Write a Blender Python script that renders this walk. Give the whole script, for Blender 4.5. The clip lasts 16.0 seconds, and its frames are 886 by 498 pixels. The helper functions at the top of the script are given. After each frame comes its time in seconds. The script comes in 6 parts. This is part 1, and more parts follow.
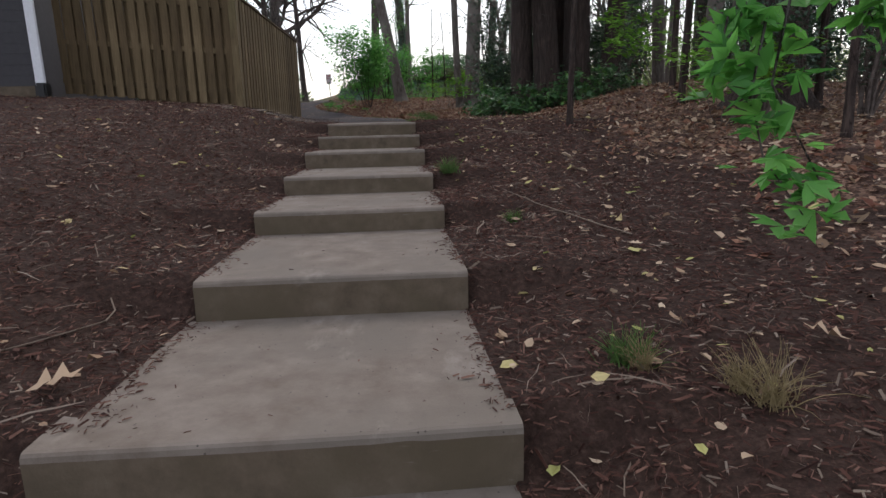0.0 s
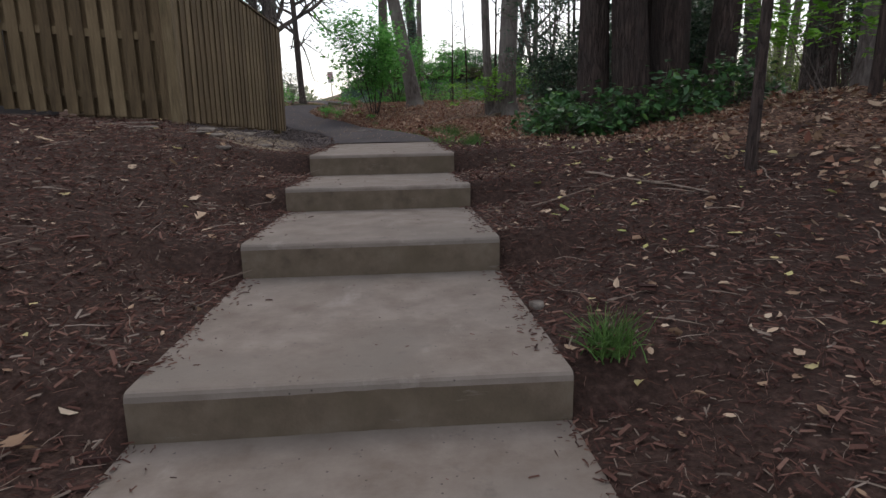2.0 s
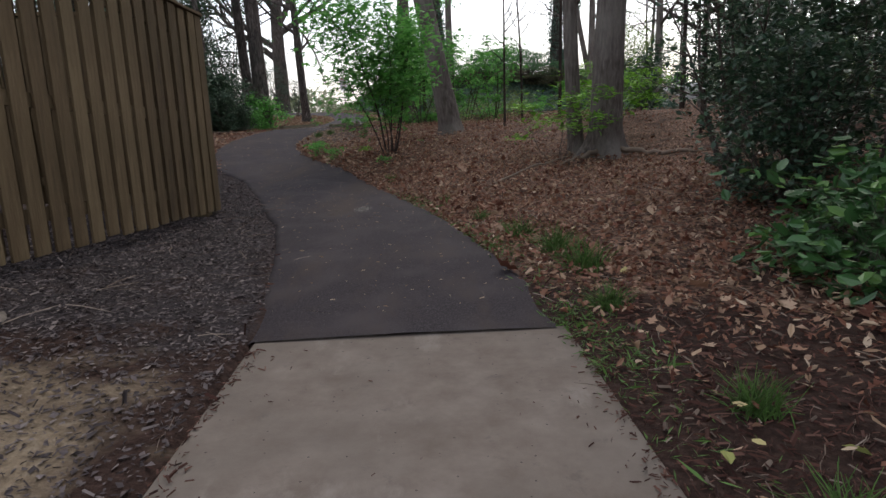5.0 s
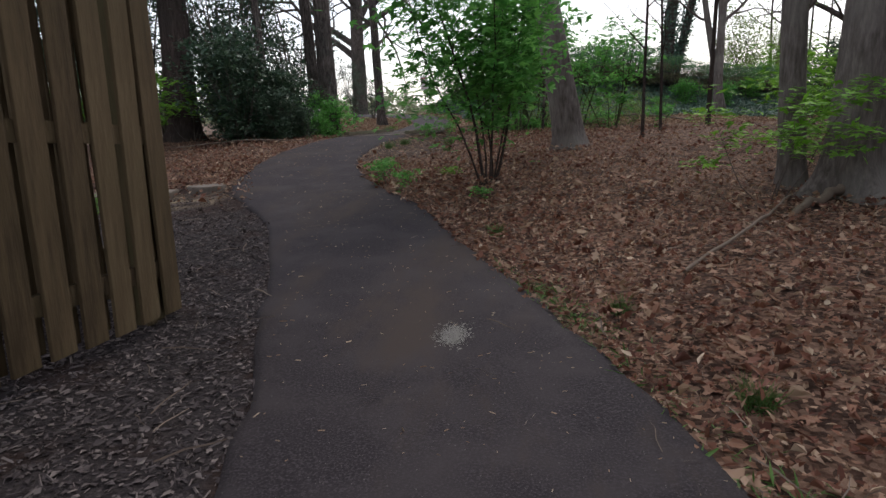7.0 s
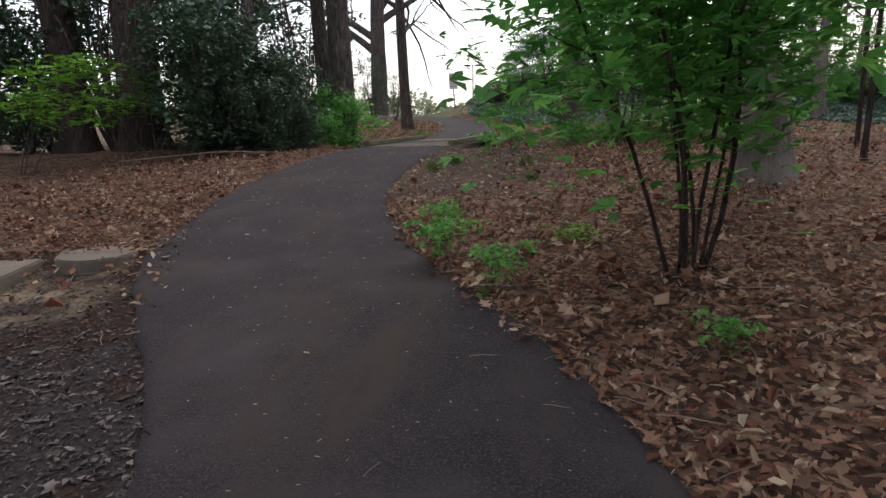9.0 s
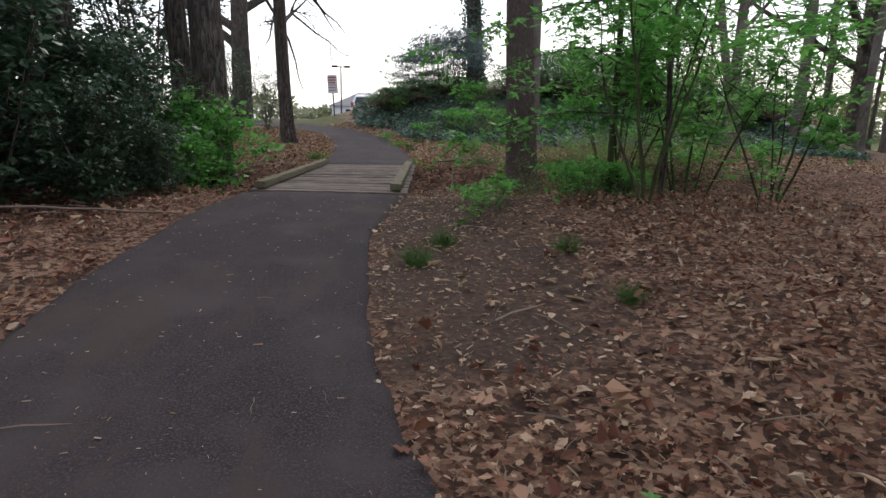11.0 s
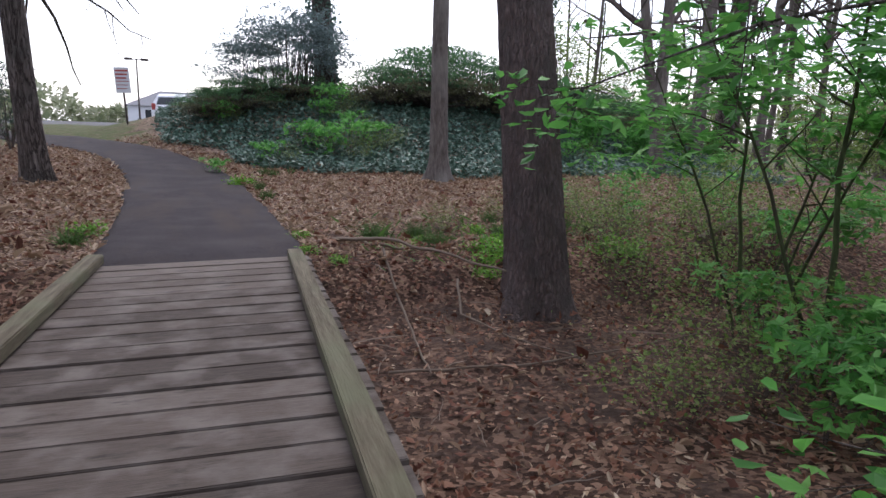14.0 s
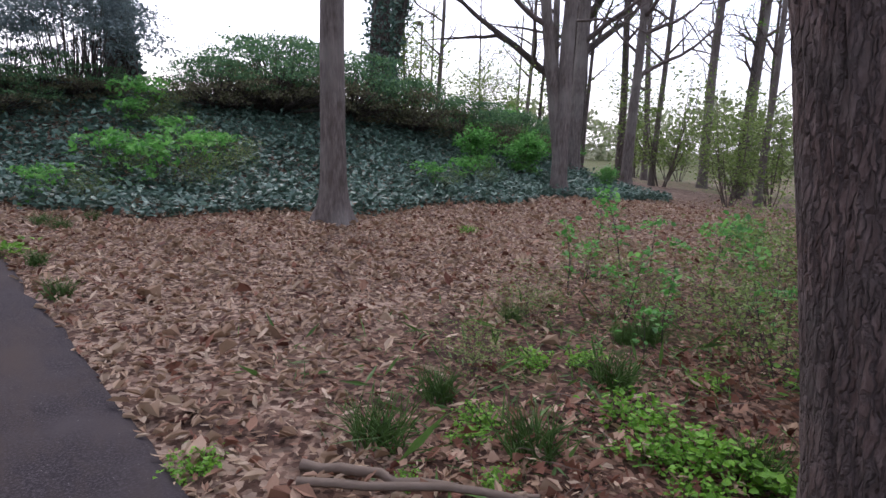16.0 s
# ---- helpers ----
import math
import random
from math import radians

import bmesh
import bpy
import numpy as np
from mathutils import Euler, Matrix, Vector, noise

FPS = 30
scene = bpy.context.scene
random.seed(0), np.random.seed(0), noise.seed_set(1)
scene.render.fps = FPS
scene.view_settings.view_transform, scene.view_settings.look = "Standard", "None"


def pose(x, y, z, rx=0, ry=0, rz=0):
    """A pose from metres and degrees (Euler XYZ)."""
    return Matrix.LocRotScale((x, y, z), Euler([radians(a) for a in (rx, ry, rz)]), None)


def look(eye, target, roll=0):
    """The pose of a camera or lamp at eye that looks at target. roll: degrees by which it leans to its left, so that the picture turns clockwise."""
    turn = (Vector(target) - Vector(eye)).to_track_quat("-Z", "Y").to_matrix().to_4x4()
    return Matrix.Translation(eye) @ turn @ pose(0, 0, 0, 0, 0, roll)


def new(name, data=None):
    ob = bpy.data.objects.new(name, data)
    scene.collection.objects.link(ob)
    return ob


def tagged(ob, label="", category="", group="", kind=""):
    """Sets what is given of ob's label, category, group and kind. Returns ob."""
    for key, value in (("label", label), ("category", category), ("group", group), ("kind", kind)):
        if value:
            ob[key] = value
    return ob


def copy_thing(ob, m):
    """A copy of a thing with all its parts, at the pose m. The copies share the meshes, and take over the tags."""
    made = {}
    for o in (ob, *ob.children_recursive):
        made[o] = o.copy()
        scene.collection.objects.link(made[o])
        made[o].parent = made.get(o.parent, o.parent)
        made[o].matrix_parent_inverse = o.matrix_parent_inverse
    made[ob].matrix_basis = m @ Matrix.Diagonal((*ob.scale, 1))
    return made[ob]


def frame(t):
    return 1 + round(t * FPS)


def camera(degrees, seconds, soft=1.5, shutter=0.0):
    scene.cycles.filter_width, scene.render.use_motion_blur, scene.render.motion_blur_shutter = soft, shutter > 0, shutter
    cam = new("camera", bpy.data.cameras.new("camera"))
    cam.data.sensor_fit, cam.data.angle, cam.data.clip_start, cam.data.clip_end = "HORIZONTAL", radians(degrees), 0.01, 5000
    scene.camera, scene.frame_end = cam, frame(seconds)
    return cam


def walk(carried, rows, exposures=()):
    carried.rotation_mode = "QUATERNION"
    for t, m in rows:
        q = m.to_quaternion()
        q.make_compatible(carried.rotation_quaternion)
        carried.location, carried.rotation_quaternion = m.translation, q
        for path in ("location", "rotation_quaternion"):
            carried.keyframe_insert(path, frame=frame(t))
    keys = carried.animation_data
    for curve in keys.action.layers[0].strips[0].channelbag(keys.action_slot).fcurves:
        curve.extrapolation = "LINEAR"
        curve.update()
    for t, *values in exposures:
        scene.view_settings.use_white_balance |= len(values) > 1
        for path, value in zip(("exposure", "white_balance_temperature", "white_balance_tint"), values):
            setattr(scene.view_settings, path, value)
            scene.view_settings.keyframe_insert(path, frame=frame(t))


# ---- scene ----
cam = camera(73.0, 16.0)
PATH = [
    (0, (0.363, -2.174, 1.246), (0.512, -0.226, 0.817), -1.3),
    (0.5, (0.347, -1.137, 1.295), (0.491, 0.811, 0.863), -1.0),
    (1, (0.28, -0.088, 1.353), (0.385, 1.862, 0.92), -0.7),
    (1.5, (0.243, 0.894, 1.478), (0.355, 2.843, 1.045), -0.9),
    (2, (0.176, 2.021, 1.555), (0.31, 3.968, 1.119), -1.1),
    (2.5, (0.104, 3.17, 1.687), (0.219, 5.121, 1.262), -1.3),
    (3, (0.055, 4.268, 1.686), (0.185, 6.217, 1.258), -1.4),
    (3.5, (0.058, 5.454, 1.843), (0.199, 7.398, 1.396), -1.9),
    (6, (0.092, 9.701, 2.231), (0.076, 11.655, 1.805), -2.3),
    (6.5, (-0.069, 10.611, 2.25), (-0.134, 12.564, 1.826), -2.2),
    (7, (-0.312, 11.517, 2.278), (-0.506, 13.462, 1.856), -1.8),
    (7.5, (-0.492, 12.407, 2.291), (-0.733, 14.348, 1.875), -1.5),
    (8, (-0.754, 13.394, 2.285), (-0.989, 15.337, 1.87), -1.3),
    (8.5, (-1.027, 14.314, 2.321), (-1.278, 16.255, 1.909), -1.0),
    (9, (-1.305, 15.252, 2.348), (-1.546, 17.193, 1.932), -1.1),
    (9.5, (-1.632, 16.121, 2.398), (-1.838, 18.066, 1.982), -0.1),
    (12, (-2.756, 19.786, 2.807), (-2.286, 21.689, 2.408), 1.0),
    (12.5, (-2.815, 20.682, 2.841), (-2.297, 22.573, 2.446), 1.3),
    (13, (-2.737, 21.607, 2.855), (-2.11, 23.465, 2.463), 1.3),
    (13.5, (-2.659, 22.527, 2.912), (-1.977, 24.366, 2.52), 1.4),
    (14, (-2.654, 23.421, 2.974), (-1.873, 25.222, 2.59), 1.8),
    (14.5, (-2.579, 24.325, 3.038), (-1.739, 26.101, 2.662), 2.4),
    (15, (-2.539, 25.168, 3.107), (-1.566, 26.875, 2.734), 2.4),
    (15.5, (-2.452, 26.042, 3.109), (-1.3, 27.637, 2.749), 2.2),
    (16, (-2.34, 26.891, 3.116), (-1.031, 28.363, 2.766), 2.1),
]
walk(cam, [(t, look(eye, target, roll)) for t, eye, target, roll in PATH],
     exposures=((0, 0.05, 6500, 10), (3.5, 0.0, 6500, 10), (7, 0.0, 6500, 10), (9.5, 0.2, 6700, 10), (12, 0.12, 6450, 10), (13, 0.12, 6400, 8), (14, 0.4, 6100, 15), (16, 0.46, 6050, 21)))


# ---- light ----
world = bpy.data.worlds.new("world")
scene.world = world
world.use_nodes = True
wn, wl = world.node_tree.nodes, world.node_tree.links
wn.clear()
sky = wn.new("ShaderNodeTexSky")
sky.sky_type, sky.sun_disc, sky.sun_elevation, sky.sun_rotation = "NISHITA", False, radians(48), radians(20)
sky.dust_density, sky.air_density = 3.0, 1.0
sky_strength = wn.new("ShaderNodeBackground")
sky_strength.inputs["Strength"].default_value = 0.1
cloud = wn.new("ShaderNodeBackground")
cloud.inputs["Color"].default_value = (0.93, 0.93, 1.0, 1)
cloud.inputs["Strength"].default_value = 0.86
both = wn.new("ShaderNodeAddShader")
out = wn.new("ShaderNodeOutputWorld")
wl.new(sky.outputs[0], sky_strength.inputs["Color"])
wl.new(sky_strength.outputs[0], both.inputs[0])
wl.new(cloud.outputs[0], both.inputs[1])
wl.new(both.outputs[0], out.inputs["Surface"])
sun = new("sun", bpy.data.lights.new("sun", "SUN"))
sun.data.energy, sun.data.angle, sun.data.color = 0.7, radians(25), (1.0, 0.97, 0.92)
sun.matrix_basis = look((0, 0, 30), (-7, -19, 10))
scene.view_settings.exposure = 0.0


# ---- materials ----
def material(name, stops, scale=8.0, detail=6.0, rough=0.9, bump=0.3, bump_scale=60.0, bump_size=0.01, random_mix=0.0,
             stretch=(1, 1, 1), stain=None, stain_scale=1.2, spec=0.3, metal=0.0, coords="Object", translucent=0.0, island=True):
    """A noise-coloured surface: fine colour variation, larger stains and a bump."""
    m = bpy.data.materials.new(name)
    m.use_nodes = True
    n, l = m.node_tree.nodes, m.node_tree.links
    n.clear()
    bsdf, output = n.new("ShaderNodeBsdfPrincipled"), n.new("ShaderNodeOutputMaterial")
    bsdf.inputs["Roughness"].default_value = rough
    bsdf.inputs["Metallic"].default_value = metal
    bsdf.inputs["Specular IOR Level"].default_value = spec
    tc, mp = n.new("ShaderNodeTexCoord"), n.new("ShaderNodeMapping")
    mp.inputs["Scale"].default_value = stretch
    l.new(tc.outputs[coords], mp.inputs["Vector"])
    nz = n.new("ShaderNodeTexNoise")
    nz.inputs["Scale"].default_value, nz.inputs["Detail"].default_value = scale, detail
    nz.inputs["Roughness"].default_value = 0.65
    l.new(mp.outputs[0], nz.inputs["Vector"])
    ramp = n.new("ShaderNodeValToRGB")
    lo, hi = (0.0, 1.0) if random_mix > 0.5 else (0.3, 0.72)
    while len(ramp.color_ramp.elements) < len(stops):
        ramp.color_ramp.elements.new(0.5)
    for i, c in enumerate(stops):
        ramp.color_ramp.elements[i].position = lo + (hi - lo) * i / max(1, len(stops) - 1)
        ramp.color_ramp.elements[i].color = (*c, 1)
    fac = nz.outputs["Fac"]
    if random_mix:
        if island:
            src = n.new("ShaderNodeNewGeometry").outputs["Random Per Island"]
        else:
            src = n.new("ShaderNodeObjectInfo").outputs["Random"]
        mix = n.new("ShaderNodeMix")
        mix.data_type = "FLOAT"
        mix.inputs[0].default_value = random_mix
        l.new(fac, mix.inputs[2])
        l.new(src, mix.inputs[3])
        fac = mix.outputs[0]
    l.new(fac, ramp.inputs[0])
    colour = ramp.outputs[0]
    if stain:
        n2, r2, mx = n.new("ShaderNodeTexNoise"), n.new("ShaderNodeValToRGB"), n.new("ShaderNodeMix")
        n2.inputs["Scale"].default_value, n2.inputs["Detail"].default_value = stain_scale, 4.0
        l.new(tc.outputs[coords], n2.inputs["Vector"])
        r2.color_ramp.elements[0].position, r2.color_ramp.elements[1].position = 0.45, 0.7
        l.new(n2.outputs["Fac"], r2.inputs[0])
        mx.data_type = "RGBA"
        l.new(r2.outputs[0], mx.inputs[0])
        l.new(colour, mx.inputs[6])
        mx.inputs[7].default_value = (*stain, 1)
        colour = mx.outputs[2]
    l.new(colour, bsdf.inputs["Base Color"])
    if bump:
        nb, bp = n.new("ShaderNodeTexNoise"), n.new("ShaderNodeBump")
        nb.inputs["Scale"].default_value, nb.inputs["Detail"].default_value = bump_scale, 5.0
        l.new(mp.outputs[0], nb.inputs["Vector"])
        bp.inputs["Strength"].default_value, bp.inputs["Distance"].default_value = bump, bump_size
        l.new(nb.outputs["Fac"], bp.inputs["Height"])
        l.new(bp.outputs[0], bsdf.inputs["Normal"])
    surface = bsdf.outputs[0]
    if translucent:
        tr, ms = n.new("ShaderNodeBsdfTranslucent"), n.new("ShaderNodeMixShader")
        l.new(colour, tr.inputs["Color"])
        ms.inputs[0].default_value = translucent
        l.new(surface, ms.inputs[1])
        l.new(tr.outputs[0], ms.inputs[2])
        surface = ms.outputs[0]
    l.new(surface, output.inputs["Surface"])
    return m


def plain(name, colour, rough=0.6, metal=0.0):
    d = [max(0.0, c * 0.85) for c in colour]
    return material(name, [d, colour], scale=20, rough=rough, metal=metal, bump=0.05)


M_CONCRETE = material("concrete", [(0.115, 0.09, 0.07), (0.155, 0.127, 0.104), (0.2, 0.168, 0.142)], scale=5, detail=10, rough=0.92,
                      bump=0.35, bump_scale=120, bump_size=0.004, stain=(0.135, 0.114, 0.094), stain_scale=1.6)
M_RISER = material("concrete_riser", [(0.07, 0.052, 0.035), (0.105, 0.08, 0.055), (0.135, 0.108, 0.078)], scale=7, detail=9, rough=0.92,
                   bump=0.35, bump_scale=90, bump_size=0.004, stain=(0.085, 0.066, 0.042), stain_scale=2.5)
M_ASPHALT = material("asphalt", [(0.014, 0.0115, 0.0125), (0.03, 0.0245, 0.027), (0.085, 0.073, 0.077)], scale=120, detail=10, rough=0.95,
                     bump=0.22, bump_scale=320, bump_size=0.004, stain=(0.05, 0.042, 0.043), stain_scale=2.4, spec=0.2)
M_CHIP = material("mulch_chip", [(0.014, 0.006, 0.005), (0.05, 0.02, 0.014), (0.09, 0.04, 0.028), (0.21, 0.12, 0.088)], scale=30,
                  random_mix=0.75, bump=0.2)
M_LITTER = material("dead_leaf", [(0.04, 0.017, 0.012), (0.13, 0.05, 0.031), (0.205, 0.093, 0.056), (0.3, 0.18, 0.117), (0.47, 0.355, 0.25)],
                    scale=12, random_mix=0.8, bump=0.2, bump_scale=40, rough=0.8, translucent=0.1)
M_PALE = material("pale_dead_leaf", [(0.17, 0.1, 0.06), (0.28, 0.185, 0.115), (0.4, 0.295, 0.2), (0.52, 0.42, 0.31)], scale=12,
                  random_mix=0.8, bump=0.2, bump_scale=40, rough=0.8, translucent=0.1)
M_YELLOW = material("yellow_leaf", [(0.16, 0.22, 0.05), (0.4, 0.38, 0.14), (0.5, 0.42, 0.2), (0.45, 0.33, 0.2)], scale=9, random_mix=0.8, bump=0.1,
                    translucent=0.2)
M_STONECHIP = material("gravel_chip", [(0.03, 0.024, 0.024), (0.065, 0.052, 0.051), (0.11, 0.09, 0.087), (0.25, 0.21, 0.19)], scale=30,
                       random_mix=0.8, bump=0.2)
M_BARK = material("bark", [(0.05, 0.04, 0.034), (0.13, 0.105, 0.092), (0.23, 0.195, 0.175)], scale=7, detail=9, rough=0.95,
                  stretch=(3.0, 3.0, 0.55), bump=1.0, bump_scale=9, bump_size=0.05, stain=(0.075, 0.07, 0.062), stain_scale=2.0)
M_OAKBARK = material("furrowed_oak_bark", [(0.072, 0.047, 0.041), (0.128, 0.09, 0.08), (0.205, 0.158, 0.145)], scale=14, detail=10, rough=0.95,
                     stretch=(2.2, 2.2, 0.8), bump=1.0, bump_scale=26, bump_size=0.02, stain=(0.09, 0.075, 0.068), stain_scale=5.0)
# dark brown bark, with some of the shade between close trunks mixed into it
M_CEDARBARK = material("shaded_red_brown_bark", [(0.026, 0.017, 0.014), (0.06, 0.041, 0.034), (0.1, 0.072, 0.06)], scale=7, detail=9, rough=0.95,
                       stretch=(3.0, 3.0, 0.45), bump=1.0, bump_scale=9, bump_size=0.05, stain=(0.045, 0.036, 0.03), stain_scale=2.0)
M_HAZE = material("young_brush_leaf", [(0.08, 0.13, 0.03), (0.17, 0.25, 0.06), (0.27, 0.34, 0.12)], scale=6, random_mix=0.7, rough=0.6, bump=0.1, translucent=0.4)
M_PALEBARK = material("pale_bark", [(0.055, 0.044, 0.038), (0.12, 0.1, 0.088), (0.2, 0.17, 0.152)], scale=9, detail=9, rough=0.95,
                      stretch=(3, 3, 0.6), bump=0.8, bump_scale=10, bump_size=0.03, stain=(0.2, 0.18, 0.16), stain_scale=1.2)
M_MOSSBARK = material("mossy_bark", [(0.03, 0.03, 0.018), (0.06, 0.075, 0.03), (0.09, 0.13, 0.04)], scale=9, detail=9, rough=0.95,
                      stretch=(2, 2, 0.6), bump=0.8, bump_scale=10, bump_size=0.03, stain=(0.06, 0.045, 0.035), stain_scale=2.2)
M_TWIG = material("twig_bark", [(0.05, 0.038, 0.032), (0.1, 0.08, 0.07), (0.17, 0.14, 0.12)], scale=9, rough=0.95, bump=0.3)
M_STICK = material("fallen_stick", [(0.07, 0.05, 0.04), (0.16, 0.12, 0.09), (0.26, 0.21, 0.17)], scale=14, random_mix=0.7, bump=0.3)
M_FENCE = material("weathered_fence_board", [(0.05, 0.033, 0.016), (0.112, 0.077, 0.04), (0.175, 0.128, 0.07)], scale=5, detail=8,
                   stretch=(6, 6, 0.6), rough=0.9, bump=0.4, bump_scale=20, random_mix=0.3, island=False, stain=(0.085, 0.062, 0.03),
                   stain_scale=1.4)
M_FENCE_PALE = material("weathered_post", [(0.07, 0.05, 0.026), (0.13, 0.095, 0.05), (0.17, 0.13, 0.075)], scale=5, detail=8,
                        stretch=(5, 5, 0.6), rough=0.9, bump=0.4, bump_scale=20, stain=(0.1, 0.09, 0.04))
M_PLANK = material("grey_plank", [(0.055, 0.042, 0.034), (0.1, 0.078, 0.064), (0.155, 0.126, 0.107)], scale=9, detail=10, stretch=(1.0, 16, 16),
                   rough=0.9, bump=0.4, bump_scale=22, random_mix=0.35, island=False, stain=(0.165, 0.14, 0.122), stain_scale=4.5)
M_CURB = material("mossy_timber", [(0.06, 0.048, 0.03), (0.115, 0.096, 0.062), (0.18, 0.157, 0.107)], scale=6, detail=9, stretch=(7, 0.6, 7),
                  rough=0.9, bump=0.5, bump_scale=20, stain=(0.12, 0.12, 0.07), stain_scale=2.5)
M_ROCK = material("field_stone", [(0.06, 0.048, 0.04), (0.12, 0.1, 0.082), (0.22, 0.19, 0.16)], scale=6, bump=0.6, bump_scale=18, bump_size=0.02)
M_GREEN = material("fresh_leaf", [(0.035, 0.12, 0.03), (0.08, 0.26, 0.05), (0.155, 0.41, 0.085), (0.25, 0.52, 0.13)], scale=6, random_mix=0.7, rough=0.5,
                   bump=0.1, translucent=0.5, spec=0.4)
M_YGREEN = material("spring_leaf", [(0.06, 0.16, 0.012), (0.14, 0.33, 0.028), (0.25, 0.48, 0.06)], scale=6, random_mix=0.7, rough=0.55,
                    bump=0.1, translucent=0.35)
M_DARK = material("dark_evergreen_leaf", [(0.012, 0.03, 0.018), (0.026, 0.062, 0.034), (0.055, 0.105, 0.055), (0.1, 0.14, 0.07)], scale=5, random_mix=0.7,
                  rough=0.35, bump=0.1, spec=0.5, translucent=0.25)
M_LAUREL = material("laurel_leaf", [(0.015, 0.045, 0.015), (0.035, 0.1, 0.028), (0.06, 0.16, 0.045), (0.17, 0.3, 0.05)], scale=5, random_mix=0.7, rough=0.4,
                    bump=0.1, spec=0.5, translucent=0.2)
M_IVY = material("ivy_leaf", [(0.03, 0.062, 0.046), (0.06, 0.12, 0.088), (0.11, 0.18, 0.135), (0.15, 0.235, 0.16)], scale=5, random_mix=0.7, rough=0.5,
                 bump=0.1, spec=0.4, translucent=0.1)
M_JUNIPER_LOW = material("olive_juniper_needles", [(0.07, 0.066, 0.042), (0.15, 0.14, 0.082), (0.22, 0.22, 0.11)], scale=2.2, random_mix=0.6, rough=0.85, bump=0.1, translucent=0.15)
M_BLUEJUNIPER = material("blue_juniper_needles", [(0.08, 0.11, 0.115), (0.17, 0.22, 0.215), (0.25, 0.31, 0.29)], scale=2.2, random_mix=0.6, rough=0.8, bump=0.1, translucent=0.2)
M_JUNIPER = material("juniper_needles", [(0.03, 0.07, 0.045), (0.07, 0.15, 0.08), (0.13, 0.25, 0.1), (0.2, 0.32, 0.12)], scale=2.2, random_mix=0.55,
                     rough=0.8, bump=0.1, translucent=0.25)
# washed-out leaf tones: the haze of distance is painted into this colour
M_FARWOOD = material("distant_wood_haze_tint", [(0.16, 0.19, 0.1), (0.27, 0.3, 0.17), (0.36, 0.37, 0.26)], scale=0.3, random_mix=0.5, rough=0.8, bump=0, translucent=0.3)
M_GRASS = material("grass_blade", [(0.04, 0.085, 0.02), (0.08, 0.165, 0.035), (0.13, 0.24, 0.055)], scale=6, random_mix=0.7, rough=0.5, translucent=0.25)
M_STRAW = material("straw_blade", [(0.2, 0.15, 0.07), (0.34, 0.27, 0.14)], scale=6, random_mix=0.7, rough=0.7, translucent=0.2)
M_SIDING = material("dark_siding", [(0.035, 0.033, 0.036), (0.05, 0.047, 0.05)], scale=12, rough=0.7, bump=0.1)
M_WHITE = plain("white_paint", (0.7, 0.7, 0.72), 0.5)
M_BLACK = plain("black_plastic", (0.02, 0.02, 0.02), 0.5)
M_METAL = plain("brown_steel", (0.07, 0.055, 0.05), 0.5, 0.4)
M_CHALK = plain("chalky_white", (0.26, 0.245, 0.22), 0.9)
M_RED = plain("faded_red", (0.42, 0.08, 0.07), 0.5)
M_ROOF = material("grey_shingle", [(0.16, 0.16, 0.17), (0.25, 0.25, 0.26)], scale=14, rough=0.9)
M_CAR = plain("white_car_paint", (0.72, 0.73, 0.75), 0.25)
M_GLASS = plain("tinted_glass", (0.03, 0.035, 0.04), 0.08)


